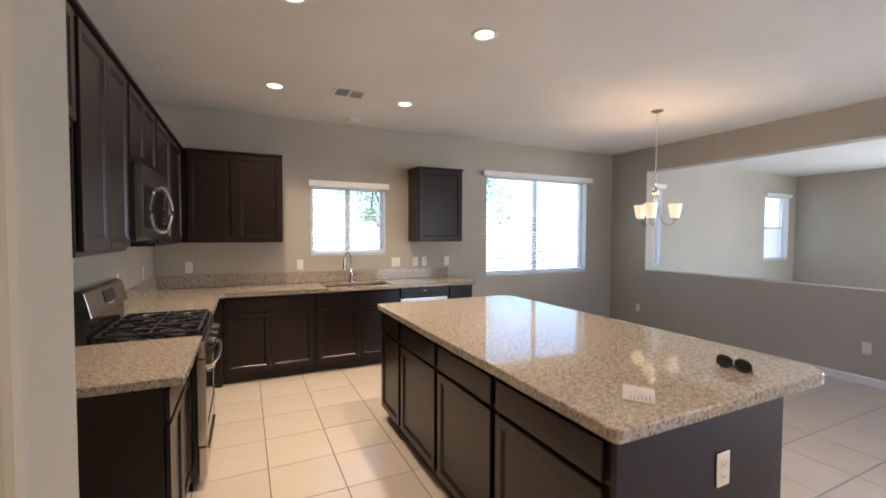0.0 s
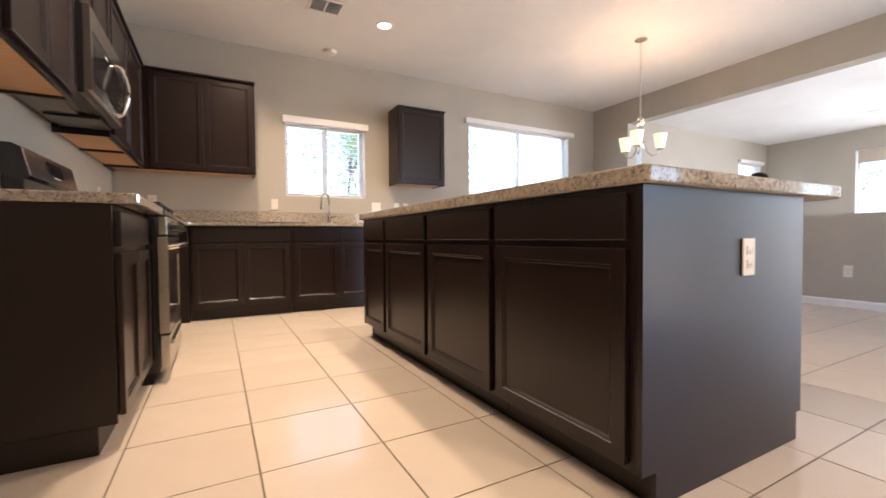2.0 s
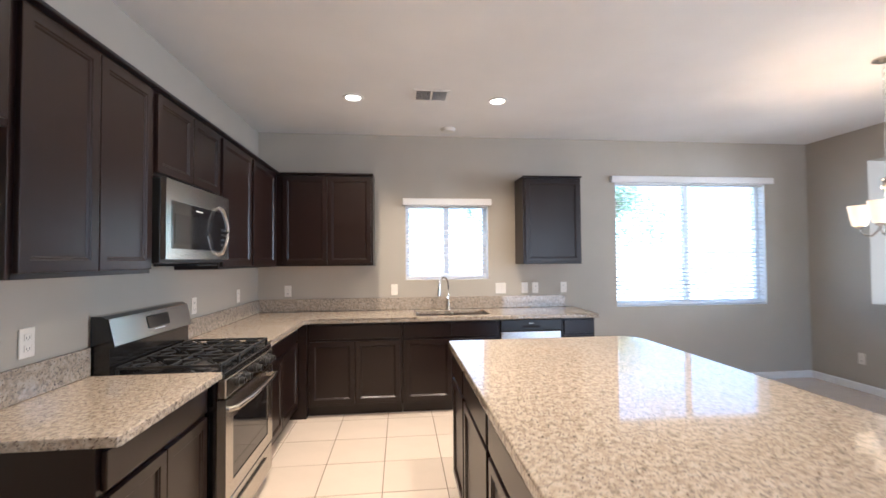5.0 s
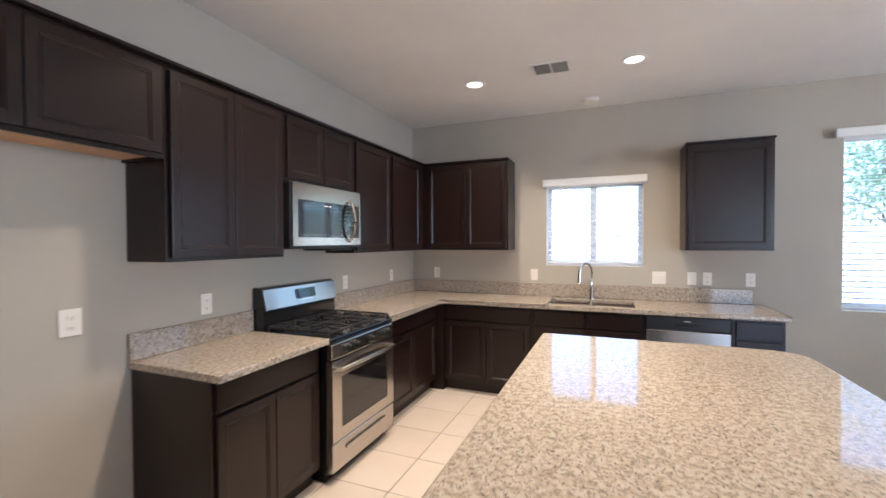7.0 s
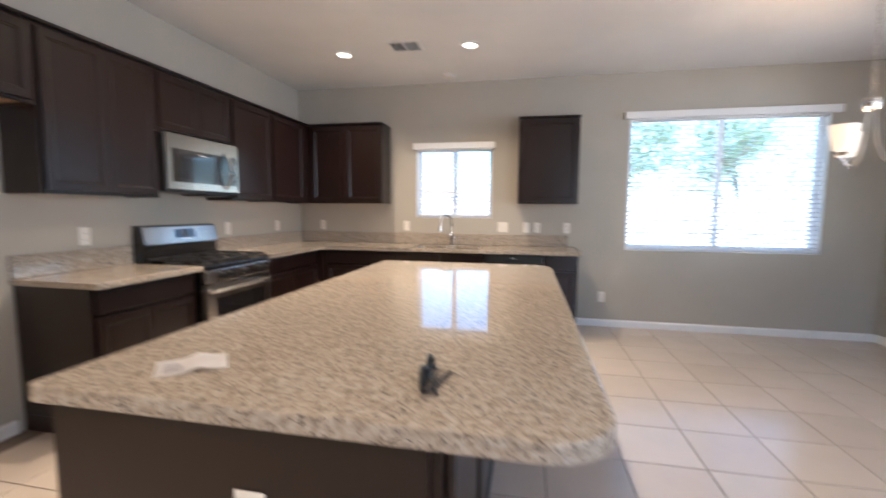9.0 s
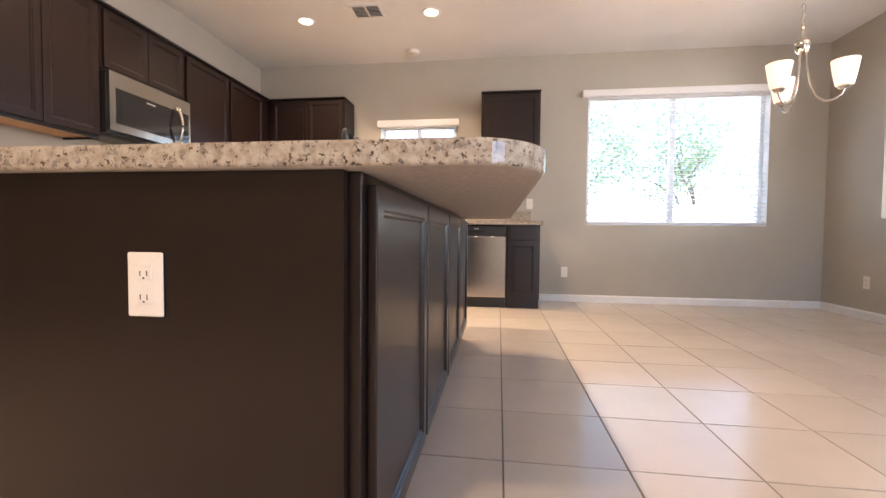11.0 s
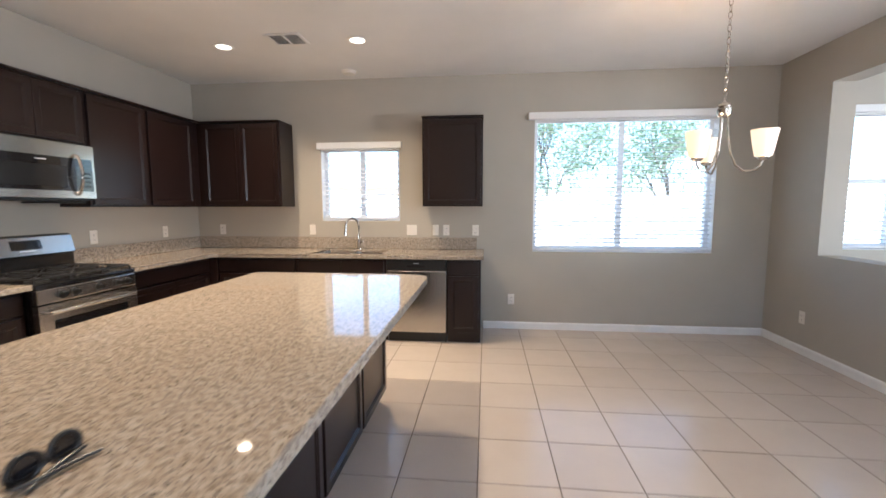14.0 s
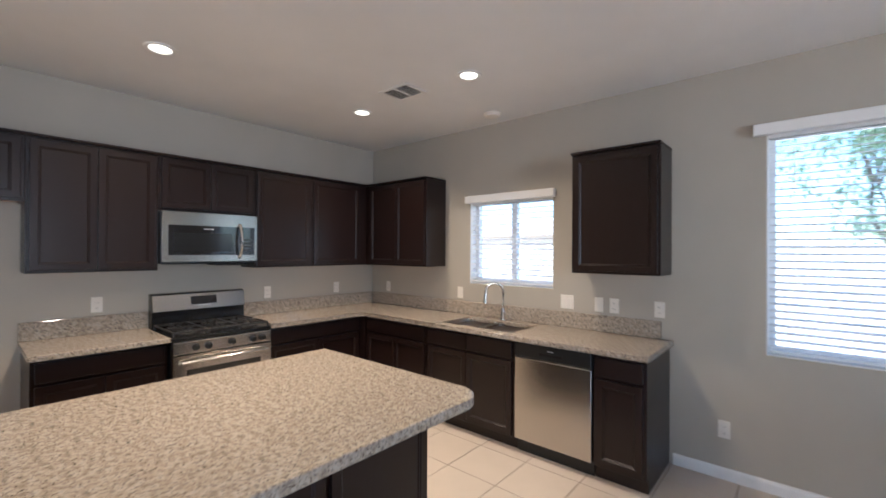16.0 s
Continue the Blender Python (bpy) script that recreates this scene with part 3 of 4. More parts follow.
part("backguard", bm, M_BLACK, rng)
tiltm = pose(0, -0.1035, 1.113, -12.5)
bg = part("backguard_panel", boxes((-h_ + 0.004, h_ - 0.004, -0.005, 0.0, -0.068, 0.070), bevel=0.002), M_STEEL, rng, "slanted stainless control panel", at=tiltm)
part("display", boxes((-0.085, 0.125, -0.0085, -0.0055, -0.025, 0.045)), M_DGLASS, bg, "dark clock display")
part("display_text", boxes((-0.03, 0.07, -0.0062, -0.0052, -0.038, -0.033)), M_GREYVENT, bg)
# burners and grates
for bx, by, br in ((-0.23, -0.47, 0.045), (0.23, -0.47, 0.050), (-0.23, -0.22, 0.040), (0.23, -0.22, 0.040), (0.0, -0.345, 0.050)):
    bm = lathe(bmesh.new(), [(0.0, 0.907), (br + 0.02, 0.907), (br + 0.015, 0.913), (br, 0.914), (br, 0.922), (br - 0.008, 0.926), (0, 0.926)], 18, (bx, by, 0))
    part("burner", bm, M_IRON, rng, smooth=True)
for gx in (-0.245, 0.0, 0.245):
    bm = bmesh.new()
    x0, x1, y0, y1, z0, z1 = gx - 0.117, gx + 0.117, -0.605, -0.125, 0.932, 0.946
    t_ = 0.006
    for yy in (y0, (y0 + y1) / 2, y1):
        box(bm, x0, x1, yy - t_, yy + t_, z0, z1, 0.002)
    for xx in (x0, x1):
        box(bm, xx - t_, xx + t_, y0, y1, z0 + 0.0005, z1 - 0.0005, 0.002)
    for yy in ((y0 * 3 + y1) / 4, (y0 + y1 * 3) / 4):
        for k in range(4):
            a = radians(45 + 90 * k)
            cyl(bm, (gx + 0.03 * math.cos(a), yy + 0.03 * math.sin(a), z1 - 0.004), (gx + 0.115 * math.cos(a), yy + 0.105 * math.sin(a), z1 - 0.004), 0.006, n=6)
        box(bm, gx - t_, gx + t_, yy - 0.12, yy - 0.035, z0 + 0.001, z1 + 0.003, 0.002)
        box(bm, gx - t_, gx + t_, yy + 0.035, yy + 0.12, z0 + 0.001, z1 + 0.003, 0.002)
    for xx in (x0, x1):
        for yy in (y0, y1):
            box(bm, xx - t_, xx + t_, yy - t_, yy + t_, 0.9065, z0)
    part("grate", bm, M_IRON, rng, "black cast-iron grate")

# ---- microwave ----
mwv = thing("microwave_oven", pose(XW, (RY0 + RY1) / 2, 1.455, 0, 0, 90), "over-the-range stainless steel microwave with dark window", "microwave")
w_, hh = 0.378, 0.425
part("body", boxes((-w_, w_, -0.325, -0.003, 0.0, hh), bevel=0.003), M_BPLAST, mwv)
d_ = part("door", boxes((-w_, w_, -0.352, -0.327, 0.018, 0.072), (-w_, w_, -0.352, -0.327, 0.318, hh), (-w_, -w_ + 0.045, -0.352, -0.327, 0.072, 0.318), (w_ - 0.02, w_, -0.352, -0.327, 0.072, 0.318)), M_STEEL, mwv, "brushed stainless door frame")
part("window", boxes((-w_ + 0.045, 0.20, -0.350, -0.329, 0.072, 0.318)), M_DGLASS, d_, "dark glass window")
part("window_mesh", boxes((-w_ + 0.085, 0.155, -0.3518, -0.3503, 0.100, 0.255)), mat("grey_screen_glass", (0.016, 0.017, 0.019), 0.08), d_, "grey perforated screen")
part("keypad", boxes((0.20, w_ - 0.02, -0.3495, -0.329, 0.072, 0.318)), M_DGLASS, mwv, "glossy dark keypad")
for r in range(4):
    for c in range(3):
        part("key", boxes((0.268 + c * 0.026, 0.285 + c * 0.026, -0.3508, -0.3497, 0.105 + r * 0.032, 0.118 + r * 0.032)), M_BPLAST, mwv)
part("display_text", boxes((-0.07, 0.01, -0.3509, -0.3503, 0.288, 0.294)), M_GREYVENT, mwv)
pts = [(0.222, -0.350, 0.045), (0.222, -0.375, 0.058)] + [(0.222, -0.378 - 0.030 * math.sin(math.pi * i / 8), 0.065 + 0.26 * i / 8) for i in range(9)] + [(0.222, -0.375, 0.332), (0.222, -0.350, 0.345)]
part("handle", tube(bmesh.new(), pts, 0.0125, 12), M_CHROME, mwv, "curved chrome handle", smooth=True)
part("vent_grille", boxes(*[(-w_ + 0.02, w_ - 0.02, -0.30 + i * 0.012, -0.294 + i * 0.012, -0.004, -0.0005) for i in range(6)]), M_BPLAST, mwv)
part("underside_plate", boxes((-0.30, 0.30, -0.20, -0.03, -0.007, -0.0005)), mat("dull_sheet_metal", (0.24, 0.22, 0.20), 0.5, 0.5), mwv, "grey metal underside")
part("vent_lip", boxes((0.06, w_ - 0.04, -0.30, -0.05, -0.022, -0.0075), bevel=0.004), M_BPLAST, mwv)

# ---- dishwasher ----
dwm = thing("dishwasher", (2.430, 0, 0), "built-in stainless steel dishwasher with black control strip", "dishwasher")
part("body", boxes((0.004, 0.616, -0.585, -0.01, 0.09, BASE_TOP - 0.002)), M_BPLAST, dwm)
part("door", boxes((0.006, 0.614, -0.625, -0.586, 0.115, 0.752), bevel=0.006, seg=2), M_STEEL, dwm, "brushed stainless door")
part("control_strip", boxes((0.006, 0.614, -0.628, -0.586, 0.758, BASE_TOP - 0.006), bevel=0.008, seg=2), M_BPLAST, dwm, "black plastic control strip")
# raised dark sheet, painted shade in place of a cut recess
part("handle_recess_shade", boxes((0.22, 0.40, -0.631, -0.6285, 0.790, 0.812), bevel=0.002), M_SHADOW, dwm)
part("badge", boxes((0.285, 0.335, -0.6295, -0.6283, 0.828, 0.834)), M_GREYVENT, dwm)
part("toe_panel", boxes((0.006, 0.614, -0.560, -0.02, 0.001, 0.088)), M_BPLAST, dwm)

# ---- island ----
IX0, IX1, IY0, IY1 = 1.812, 2.728, -4.298, -1.930
ITOP, ISLAB = 0.932, 0.045
IBASE = ITOP - ISLAB - 0.001
bounds = [IY0 + 0.022, -3.635, -3.03, -2.41, IY1 - 0.022]
for a, b_ in zip(bounds, bounds[1:]):
    w = b_ - a - 0.002
    c = thing("island_cabinet", (0, a + 0.001, 0), "dark espresso island cabinet with drawer above one door", "cabinet", "island cabinets")
    part("body", boxes((IX0, IX1, 0, w, 0.10, IBASE), bevel=0.0015), M_WOOD, c)
    part("toe_kick", boxes((IX0 + 0.06, IX1 - 0.06, 0.001, w - 0.001, 0.001, 0.099)), M_WOOD, c)
    g_ = 0.020
    mm = pose(IX0 - 0.001, w - g_, 0, 0, 0, -90)
    part("drawer", drawer_front(w - 2 * g_, 0.130), M_WOOD, c, at=mm @ Matrix.Translation((0, 0, IBASE - 0.150)))
    part("door", panel_door(w - 2 * g_, IBASE - 0.290), M_WOOD, c, at=mm @ Matrix.Translation((0, 0, 0.118)))
back = thing("panelled_back", (0, 0, 0), "dark espresso panelled back of the island under the overhang", "panel")
pw = (IY1 - IY0 - 0.060) / 4
for i in range(4):
    part("back_panel", panel_door(pw - 0.026, IBASE - 0.135), M_WOOD, back, at=pose(IX1 + 0.001, IY0 + 0.040 + i * pw + 0.013, 0.115, 0, 0, 90))


def end_panel(y0, y1, label):
    bm = bmesh.new()
    prof = [(IX0 - 0.004, 0.10), (IX0 + 0.055, 0.10), (IX0 + 0.055, 0.001), (IX1 - 0.055, 0.001), (IX1 - 0.055, 0.10), (IX1 - 0.024, 0.10), (IX1 - 0.024, IBASE), (IX0 - 0.004, IBASE)]
    a = [bm.verts.new((x, y0, z)) for x, z in prof]
    b_ = [bm.verts.new((x, y1, z)) for x, z in prof]
    for i in range(len(prof)):
        j = (i + 1) % len(prof)
        bm.faces.new((a[i], a[j], b_[j], b_[i]))
    bm.faces.new(a)
    bm.faces.new(list(reversed(b_)))
    return solid("island_end_panel", bm, M_WOOD, label, "panel")


end_panel(IY0, IY0 + 0.020, "dark espresso end panel of the island with an outlet")
end_panel(IY1 - 0.020, IY1, "dark espresso end panel of the island facing the sink")
TX0, TX1, TY0, TY1, R = 1.776, 3.056, -4.328, -1.903, 0.14
pts = arc(TX0 + 0.02, TY0 + 0.02, 0.02, 180, 270, 4) + arc(TX1 - R, TY0 + R, R, 270, 360) + arc(TX1 - R, TY1 - R, R, 0, 90) + arc(TX0 + 0.02, TY1 - 0.02, 0.02, 90, 180, 4)
bm = outline_slab(bmesh.new(), pts, ITOP - ISLAB, ITOP, 0.007)
wt3 = thing("island_worktop", (0, 0, 0), "polished speckled granite island top with rounded corners and overhang", "countertop", "granite worktops")
itop = part("slab", bm, M_GRANITE, wt3)
itop.data.materials.append(M_SAWN)
for p in itop.data.polygons:
    if p.normal.z < -0.9:
        p.material_index = 1


# ---- plates on the walls ----
def plate(m, kind, label, w=0.072):
    """A cover plate on a wall: x across, z up, front towards -y."""
    p = thing("outlet_plate" if kind == "outlet" else "switch_plate", m, label, "outlet" if kind == "outlet" else "switch", "wall plates")
    part("cover", boxes((-w / 2, w / 2, -0.006, -0.0005, -0.060, 0.060), bevel=0.003, seg=2), M_PLATE, p)
    for x in ([0.0] if w < 0.1 else [-0.023, 0.023]):
        if kind == "outlet":
            for z in (-0.022, 0.022):
                s = part("socket", boxes((x - 0.017, x + 0.017, -0.0085, -0.0062, z - 0.014, z + 0.014), bevel=0.002), M_PLATE, p)
                part("slots", boxes((x - 0.008, x - 0.006, -0.0090, -0.0086, z - 0.006, z + 0.004), (x + 0.006, x + 0.008, -0.0090, -0.0086, z - 0.006, z + 0.004), (x - 0.002, x + 0.002, -0.0090, -0.0086, z - 0.011, z - 0.008)), M_SHADOW, s)
        else:
            part("rocker", boxes((x - 0.016, x + 0.016, -0.0095, -0.0062, -0.033, 0.033), bevel=0.002), M_PLATE, p)
    return p


NL, WLAB = "white outlet plate on the wall above the backsplash", "white outlet plate on the range wall"
for x, kind, w in ((0.27, "outlet", 0.072), (1.40, "switch", 0.072), (2.59, "switch", 0.118), (2.866, "switch", 0.072), (2.99, "outlet", 0.072), (3.325, "outlet", 0.072)):
    plate(pose(x, -0.001, 1.134), kind, NL if kind == "outlet" else "white rocker switch plate above the backsplash", w)
plate(pose(3.735, -0.001, 0.345), "outlet", "white outlet low on the wall under the dining window")
for y in (-2.765, -1.392, -0.553):
    plate(pose(XW + 0.001, y, 1.137, 0, 0, 90), "outlet", WLAB)
plate(pose(XW + 0.001, -3.428, 1.148, 0, 0, 90), "outlet", "white outlet plate in the refrigerator recess", 0.085)
plate(pose(EAST - 0.001, -0.56, 0.35, 0, 0, -90), "outlet", "white outlet low on the half wall")
plate(pose(EAST - 0.001, -3.26, 0.37, 0, 0, -90), "outlet", "white outlet low on the half wall")
plate(pose(2.322, IY0 - 0.001, 0.677), "outlet", "white outlet on the island end panel")
wb = thing("water_outlet_box", pose(XW + 0.001, -3.585, 0.290, 0, 0, 90), "recessed tan water valve box low on the wall", "valve box")
part("frame", boxes((-0.042, -0.030, -0.008, -0.0005, -0.048, 0.048), (0.030, 0.042, -0.008, -0.0005, -0.048, 0.048), (-0.030, 0.030, -0.008, -0.0005, -0.048, -0.036), (-0.030, 0.030, -0.008, -0.0005, 0.036, 0.048)), M_BROWNBOX, wb)
part("back", boxes((-0.0295, 0.0295, -0.003, -0.0005, -0.0355, 0.0355)), M_BROWNBOX, wb)
part("valve", cyl(bmesh.new(), (0.0, -0.003, 0.0), (0.0, -0.022, 0.0), 0.010), M_CHROME, wb)


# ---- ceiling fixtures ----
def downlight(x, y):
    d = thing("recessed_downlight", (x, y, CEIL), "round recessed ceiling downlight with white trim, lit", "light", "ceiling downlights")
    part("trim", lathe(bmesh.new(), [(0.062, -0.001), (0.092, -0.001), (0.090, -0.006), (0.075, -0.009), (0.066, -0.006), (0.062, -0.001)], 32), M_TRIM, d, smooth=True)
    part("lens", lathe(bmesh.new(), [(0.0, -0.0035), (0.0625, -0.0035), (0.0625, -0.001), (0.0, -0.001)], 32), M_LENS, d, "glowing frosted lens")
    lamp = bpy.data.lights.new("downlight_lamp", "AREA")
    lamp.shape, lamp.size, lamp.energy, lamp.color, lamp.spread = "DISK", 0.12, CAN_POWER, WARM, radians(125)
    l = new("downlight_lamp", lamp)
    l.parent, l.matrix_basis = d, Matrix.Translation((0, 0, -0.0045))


# the last two are unseen, added to warm the hall and the island's end
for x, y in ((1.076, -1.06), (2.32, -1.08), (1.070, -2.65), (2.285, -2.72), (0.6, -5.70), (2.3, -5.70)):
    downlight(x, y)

vent = thing("ceiling_vent", (1.73, -1.17, CEIL), "white louvred ceiling air vent", "vent")
a, b_ = 0.155, 0.125
part("frame", boxes((-a, a, -b_, -b_ + 0.03, -0.010, -0.0005), (-a, a, b_ - 0.03, b_, -0.010, -0.0005), (-a, -a + 0.03, -b_ + 0.03, b_ - 0.03, -0.010, -0.0005), (a - 0.03, a, -b_ + 0.03, b_ - 0.03, -0.010, -0.0005), bevel=0.002), M_GREYVENT, vent)
# no duct is cut, the sheet's grey stands in for its shade between slats
part("backing", boxes((-a + 0.03, a - 0.03, -b_ + 0.03, b_ - 0.03, -0.003, -0.0006)), mat("duct_shade", (0.15, 0.15, 0.147), 0.7), vent)
part("divider", boxes((-0.008, 0.008, -b_ + 0.03, b_ - 0.03, -0.011, -0.0031)), M_GREYVENT, vent)
sl = mesh_of("slat", boxes((-0.055, 0.055, -0.0090, 0.0090, -0.0007, 0.0007)), M_GREYVENT)
for sx in (-0.067, 0.067):
    for i in range(8):
        part("slat", sl, None, vent, at=pose(sx, -0.083 + i * 0.0237, -0.010, 24 if sx < 0 else 40))
det = thing("smoke_detector", (1.975, -0.27, CEIL), "small round white smoke detector", "detector")
part("base", lathe(bmesh.new(), [(0.0, -0.0005), (0.082, -0.0005), (0.082, -0.010), (0.0, -0.010)], 28), M_PLATE, det, smooth=True)
part("cap", lathe(bmesh.new(), [(0.0, -0.0105), (0.074, -0.0105), (0.068, -0.028), (0.040, -0.036), (0.0, -0.036)], 28), M_PLATE, det, smooth=True)

# ---- chandelier ----
ch = thing("chandelier", (4.838, -2.07, CEIL), "brushed nickel three-arm chandelier with lit frosted glass shades", "chandelier")
part("canopy", lathe(bmesh.new(), [(0.0, -0.0005), (0.062, -0.0005), (0.062, -0.012), (0.030, -0.028), (0.010, -0.032), (0.0, -0.032)], 28), M_CHROME, ch, smooth=True)
link_l, z = 0.040, -0.030
lk = bmesh.new()
n = 14
tube(lk, [(0.010 * math.cos(2 * math.pi * i / n), 0, 0.022 * math.sin(2 * math.pi * i / n)) for i in range(n)] + [(0.010, 0, 0)], 0.0024, 6)
link_me = mesh_of("chain_link", lk, M_CHROME, True)
i = 0
while z > -0.80:
    part("chain_link", link_me, None, ch, at=pose(0, 0, z - 0.020, 0, 0, 90 * (i % 2)))
    z -= 0.036
    i += 1
HUB = -0.86
part("hub", lathe(bmesh.new(), [(0.0, 0.05), (0.008, 0.05), (0.012, 0.03), (0.034, 0.022), (0.038, 0.01), (0.030, 0.004), (0.038, -0.004), (0.038, -0.034), (0.030, -0.048), (0.012, -0.056), (0.0, -0.058)], 24, (0, 0, HUB)), M_CHROME, ch, smooth=True)
for ang in (-34, 86, 206):
    ca, sa = math.cos(radians(ang)), math.sin(radians(ang))
    prof = [(0.020, HUB - 0.05), (0.026, HUB - 0.15), (0.040, HUB - 0.25), (0.070, HUB - 0.335), (0.115, HUB - 0.375), (0.160, HUB - 0.370), (0.190, HUB - 0.345), (0.200, HUB - 0.315)]
    arm = part("arm", tube(bmesh.new(), [(r * ca, r * sa, zz) for r, zz in prof], 0.0065, 10), M_CHROME, ch, smooth=True)
    c0 = (0.20 * ca, 0.20 * sa, HUB - 0.315)
    part("socket_cup", lathe(bmesh.new(), [(0.0, -0.004), (0.020, -0.004), (0.034, 0.012), (0.034, 0.018), (0.0, 0.018)], 20, c0), M_CHROME, arm, smooth=True)
    part("shade", lathe(bmesh.new(), [(0.030, 0.019), (0.042, 0.021), (0.052, 0.065), (0.060, 0.115), (0.068, 0.168), (0.065, 0.168), (0.057, 0.115), (0.048, 0.065), (0.039, 0.026), (0.030, 0.024)], 28, c0), M_SHADE, arm, "lit frosted glass shade, open at the top", smooth=True)
    bl = bpy.data.lights.new("chandelier_bulb", "POINT")
    bl.energy, bl.color, bl.shadow_soft_size = BULB_POWER, WARMER, 0.03
    l = new("chandelier_bulb", bl)
    l.parent, l.matrix_basis = ch, Matrix.Translation((c0[0], c0[1], c0[2] + 0.13))

# ---- ceiling fan of the next room ----
fan = thing("ceiling_fan", (9.45, -3.2, CEIL), "white ceiling fan with five blades, at rest", "fan")
part("downrod", cyl(bmesh.new(), (0, 0, -0.001), (0, 0, -0.24), 0.013), M_TRIM, fan)
part("motor", lathe(bmesh.new(), [(0.0, -0.22), (0.06, -0.225), (0.11, -0.25), (0.12, -0.30), (0.10, -0.34), (0.05, -0.37), (0.0, -0.375)], 28), M_GREYVENT, fan, smooth=True)
for k in range(5):
    rot = pose(0, 0, -0.29, 0, 0, 72 * k + 20)
    arm = part("blade_iron", boxes((0.10, 0.22, -0.02, 0.02, -0.006, 0.002), bevel=0.002), M_GREYVENT, fan, at=rot)
    part("blade", boxes((0.20, 0.68, -0.06, 0.06, 0.003, 0.010), bevel=0.003), M_TRIM, arm, at=pose(0, 0, 0, 9))

# ---- loose things on the island ----
pp = thing("paper_sheet", pose(2.065, -4.160, ITOP + 0.001, 0, 0, 40), "small white folded paper lying on the island", "paper")
bm = bmesh.new()
N = 10
grid = [[bm.verts.new((-0.078 + 0.156 * i / N, -0.052 + 0.104 * j / N, 0.002 + 0.010 * math.exp(-((i - 6) / 1.6) ** 2) + 0.004 * (j / N) ** 2)) for j in range(N + 1)] for i in range(N + 1)]
for i in range(N):
    for j in range(N):
        bm.faces.new((grid[i][j], grid[i + 1][j], grid[i + 1][j + 1], grid[i][j + 1]))
bmesh.ops.solidify(bm, geom=bm.faces[:], thickness=0.0008)
part("sheet", bm, M_PAPER, pp, smooth=True)
part("printing", boxes(*[(-0.060 + 0.0, -0.060 + random.uniform(0.03, 0.06), -0.036 + 0.012 * i, -0.033 + 0.012 * i, 0.0042, 0.0047) for i in range(6)]), M_INK, pp)

sg = thing("sunglasses", pose(2.66, -4.135, ITOP + 0.001, 0, 0, -88), "black plastic sunglasses lying on the island", "sunglasses")
# front runs along local x, temples reach along +y
for s in (-1, 1):
    c = s * 0.036
    ring = [(c + 0.030 * math.cos(a), 0.004 * math.cos(a) ** 2, 0.027 + 0.024 * math.sin(a)) for a in [2 * math.pi * i / 20 for i in range(21)]]
    rim = part("rim", tube(bmesh.new(), ring, 0.0050, 8), M_BPLAST, sg, smooth=True)
    bm = bmesh.new()
    cyl(bm, (c, 0.0005, 0.027), (c, 0.0025, 0.027), 0.028, n=24)
    for v in bm.verts:
        v.co.z = 0.027 + (v.co.z - 0.027) * 0.80
    part("lens", bm, M_DGLASS, rim, "dark tinted lens")
    part("temple", tube(bmesh.new(), [(s * 0.067, 0.003, 0.012), (s * 0.066, 0.014, 0.011), (s * 0.03, 0.022 + 0.006 * s, 0.010), (-s * 0.03, 0.030 + 0.008 * s, 0.007), (-s * 0.062, 0.042 + 0.008 * s, 0.006)], 0.0040, 8), M_BPLAST, sg, smooth=True)
part("bridge", tube(bmesh.new(), [(-0.009, 0.001, 0.018), (0, -0.001, 0.014), (0.009, 0.001, 0.018)], 0.0034, 8), M_BPLAST, sg, smooth=True)

# ---- outside ----
solid("ground", boxes((-400, 400, -400, 400, -0.35, -0.12)), M_GRAVEL, "pale desert gravel yard", "ground", "structure")
fence = thing("block_wall", (0, 9.0, -0.12), "pale painted concrete block garden wall", "wall")
part("wall", boxes((-14, 20, 0, 0.2, 0.0, 1.80)), M_BLOCK, fence)
part("cap", boxes((-14, 20, -0.02, 0.22, 1.80, 1.86), bevel=0.01), M_BLOCK, fence)
fence2 = thing("block_wall", (20.2, 9.0, -0.12), "pale painted concrete block garden wall", "wall")
part("wall", boxes((0, 0.2, -24, -0.01, 0.0, 1.80)), M_BLOCK, fence2)
part("cap", boxes((-0.02, 0.22, -24, -0.03, 1.80, 1.86), bevel=0.01), M_BLOCK, fence2)


def house(x, y, w, d):
    hs = thing("house", (x, y, -0.12), "pale stucco neighbouring house with clay tile roof", "house")
    part("wall", boxes((0, w, 0, d, 0, 2.9)), M_STUCCO, hs)
    bm = bmesh.new()
    o = 0.5
    c = [bm.verts.new(p) for p in ((-o, -o, 2.85), (w + o, -o, 2.85), (w + o, d + o, 2.85), (-o, d + o, 2.85), (d / 2, d / 2, 4.4), (w - d / 2, d / 2, 4.4))]
    for f in ((0, 1, 5, 4), (1, 2, 5), (2, 3, 4, 5), (3, 0, 4), (3, 2, 1, 0)):
        bm.faces.new([c[k] for k in f])
    part("roof", bm, M_ROOF, hs)
    for wx in (w * 0.25, w * 0.7):
        wi = part("window", boxes((wx, wx + 1.2, -0.03, -0.002, 1.0, 2.1)), M_VINYL, hs)
        part("pane", boxes((wx + 0.06, wx + 1.14, -0.035, -0.031, 1.06, 2.04)), M_DGLASS, wi)
    return hs


house(-16, 24, 13, 8)


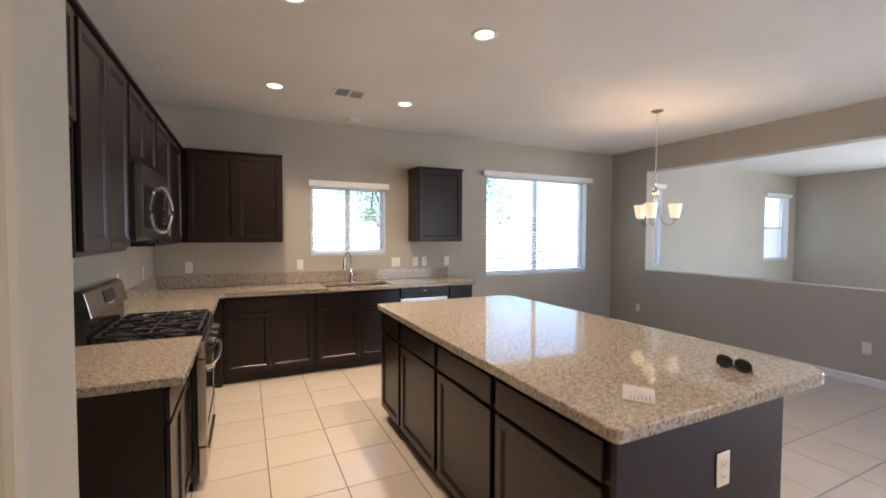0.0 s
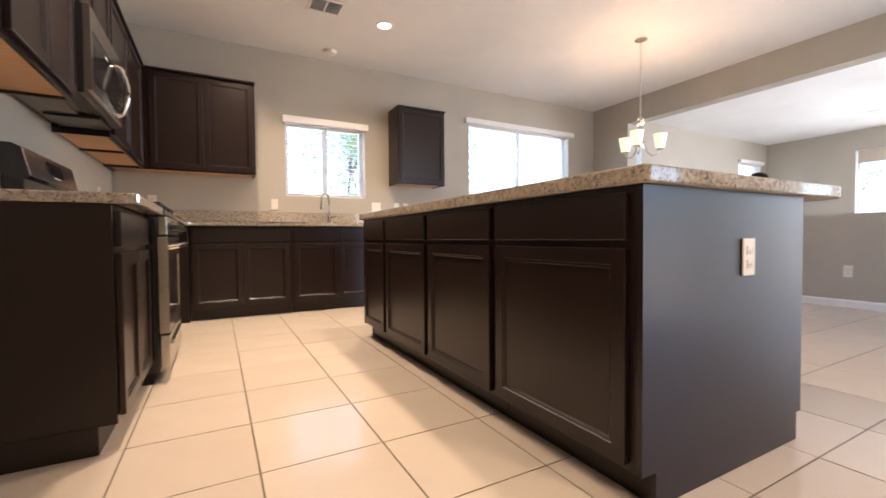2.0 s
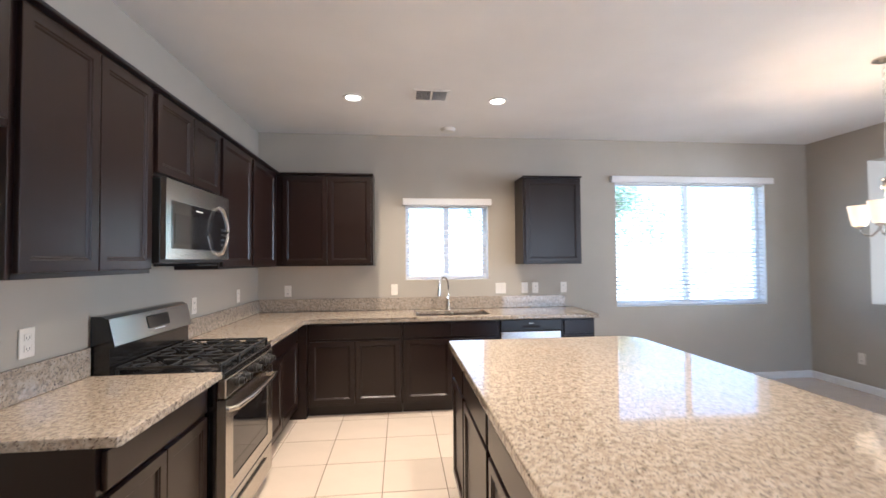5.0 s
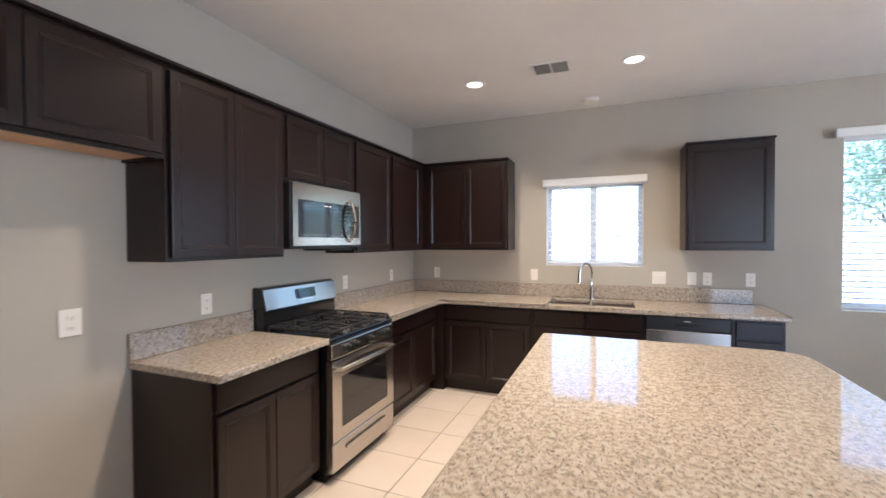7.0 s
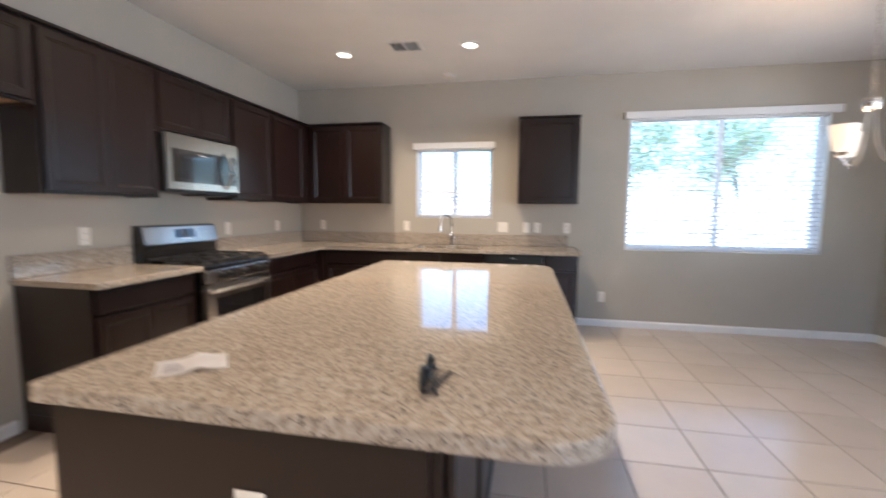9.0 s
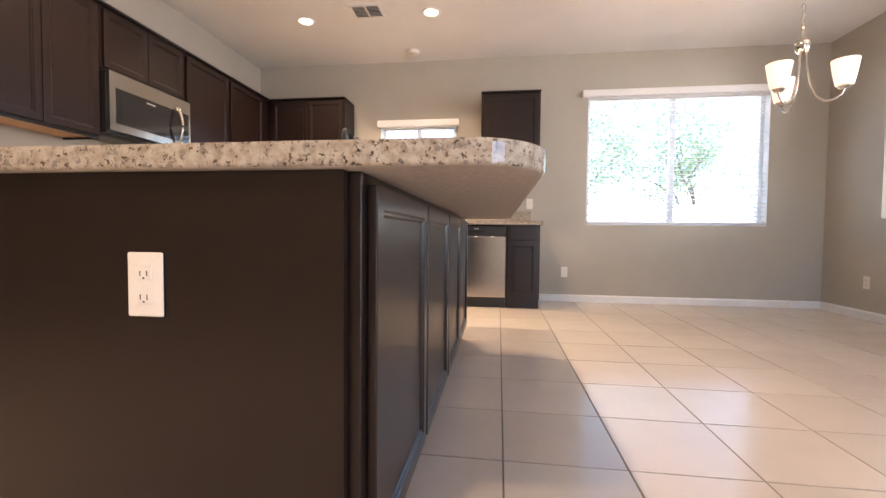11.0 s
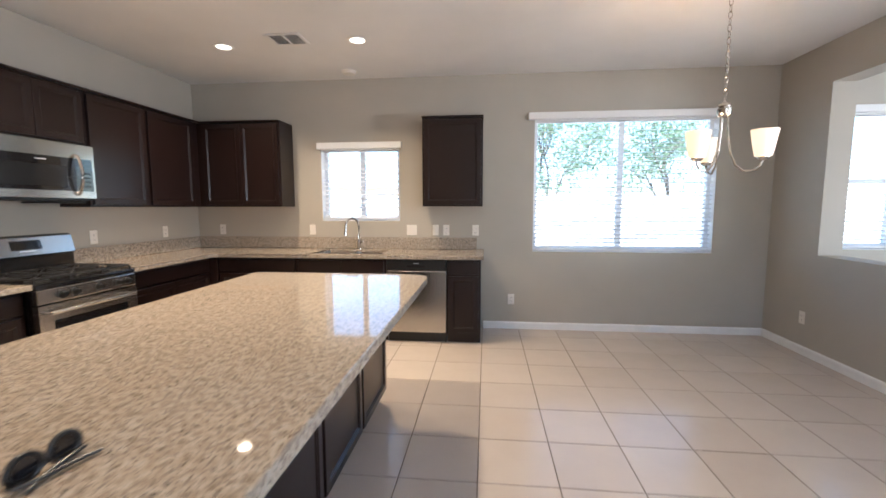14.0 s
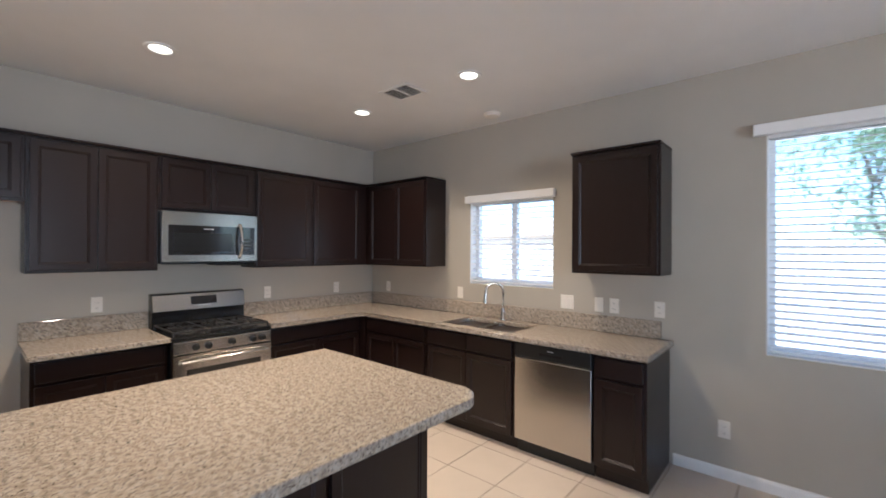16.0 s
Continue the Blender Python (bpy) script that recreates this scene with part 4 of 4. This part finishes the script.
def tree(x, y, height, radius, low, seed, leaves=5200):
    rnd = random.Random(seed)
    t_ = thing("tree", (x, y, -0.12), "leafy green shade tree in the yard", "tree", "yard trees")
    bm = bmesh.new()

    def limb(p, d, length, r, depth):
        pts_ = [p]
        for _ in range(4):
            d = (d + Vector((rnd.uniform(-.22, .22), rnd.uniform(-.22, .22), rnd.uniform(-.05, .15)))).normalized()
            pts_.append(pts_[-1] + d * length / 4)
        for a_, b2, k in zip(pts_, pts_[1:], range(4)):
            cyl(bm, a_, b2, r * (1 - 0.12 * k), r * (1 - 0.12 * (k + 1)), 8)
        ends.append(pts_[-1])
        if depth:
            for _ in range(3):
                a_ = rnd.uniform(0, 2 * math.pi)
                limb(pts_[rnd.choice((2, 3, 4))], (d + Vector((math.cos(a_), math.sin(a_), 0.25)) * 0.9).normalized(), length * 0.68, r * 0.5, depth - 1)
    ends = []
    limb(Vector((0, 0, 0)), Vector((0, 0, 1)), low + 0.6, 0.10, 3)
    part("trunk", bm, M_BARK, t_, "brown trunk and limbs")
    verts, faces = [], []
    clumps = [Vector((rnd.gauss(0, 0.45), rnd.gauss(0, 0.45), rnd.uniform(-1, 1))) for _ in range(46)]
    centres = [Vector((c.x * radius, c.y * radius, low + (height - low) * (0.5 + 0.5 * c.z) * 0.95 + 0.15)) for c in clumps] + ends
    for _ in range(leaves):
        c = rnd.choice(centres)
        p = c + Vector((rnd.gauss(0, 0.30), rnd.gauss(0, 0.30), rnd.gauss(0, 0.22)))
        if p.z < low - 0.35:
            continue
        q = Euler((rnd.uniform(0, 6.3), rnd.uniform(0, 6.3), rnd.uniform(0, 6.3))).to_matrix()
        s = rnd.uniform(0.05, 0.11)
        k = len(verts)
        verts += [tuple(p + q @ Vector(v)) for v in ((-s, 0, 0), (0, -s * 0.45, s * 0.1), (s, 0, 0), (0, s * 0.45, s * 0.1))]
        faces.append((k, k + 1, k + 2, k + 3))
    me = bpy.data.meshes.new("crown")
    me.from_pydata(verts, [], faces)
    me.materials.append(M_LEAF)
    part("crown", me, None, t_, "crown of many small green leaves")


tree(6.0, 11.0, 6.6, 3.0, 2.1, 3, 4200)
tree(10.0, 11.4, 6.2, 2.8, 2.1, 5, 3600)
tree(17.0, -2.5, 4.6, 2.0, 1.1, 8, 4200)

# ---- floor: slab, then the tiles ----
solid("floor_slab", boxes((WEST2 - WT, FAR_E + WT, SOUTH - WT, WT, -0.2, -0.0035)), M_GROUT, "grey-brown grout bed under the floor tiles", "floor", "structure")
floor = thing("floor", (0, 0, 0), "square beige ceramic tile floor with dark grout joints", "floor", kind="structure")
PX, PY, GAP = 0.413, 0.410, 0.0055
bm = boxes((-PX / 2 + GAP / 2, PX / 2 - GAP / 2, -PY / 2 + GAP / 2, PY / 2 - GAP / 2, -0.0034, 0.0), bevel=0.0012)
tile_me = mesh_of("tile", bm, M_TILE)
rest_v, rest_f = [], []
i0, j0 = math.floor((WEST2 - 3.41) / PX), math.floor((SOUTH + 3.575) / PY)
for i in range(i0, 22):
    for j in range(j0, 9):
        x, y = 3.41 + (i + 0.5) * PX, -3.575 + (j + 0.5) * PY
        if x > FAR_E or y > 0.15 or x < WEST2 or (x < -0.1 and y > -4.2):
            continue
        if 0.0 < x < 6.45 and -5.35 < y < 0.15:
            hidden = (IX0 + 0.3 < x < IX1 - 0.3 and IY0 + 0.3 < y < IY1 - 0.3) or (x < 0.25 and y > -2.9) or (y > -0.25 and x < 3.1)
            if not hidden:
                part("tile", tile_me, None, floor, at=pose(x, y, random.uniform(-0.0006, 0.0), random.uniform(-0.06, 0.06), random.uniform(-0.06, 0.06), 0))
        else:
            k = len(rest_v)
            a, b_ = PX / 2 - GAP / 2, PY / 2 - GAP / 2
            rest_v += [(x - a, y - b_, -0.0003), (x + a, y - b_, -0.0003), (x + a, y + b_, -0.0003), (x - a, y + b_, -0.0003)]
            rest_v += [(x - a, y - b_, -0.0034), (x + a, y - b_, -0.0034), (x + a, y + b_, -0.0034), (x - a, y + b_, -0.0034)]
            rest_f += [(k, k + 1, k + 2, k + 3), (k, k + 4, k + 5, k + 1), (k + 1, k + 5, k + 6, k + 2), (k + 2, k + 6, k + 7, k + 3), (k + 3, k + 7, k + 4, k)]
me = bpy.data.meshes.new("tile_field")
me.from_pydata(rest_v, [], rest_f)
me.materials.append(M_TILE)
tagged(part("tile_field", me, None, floor, "beige tiles farther away"), kind="stuff")
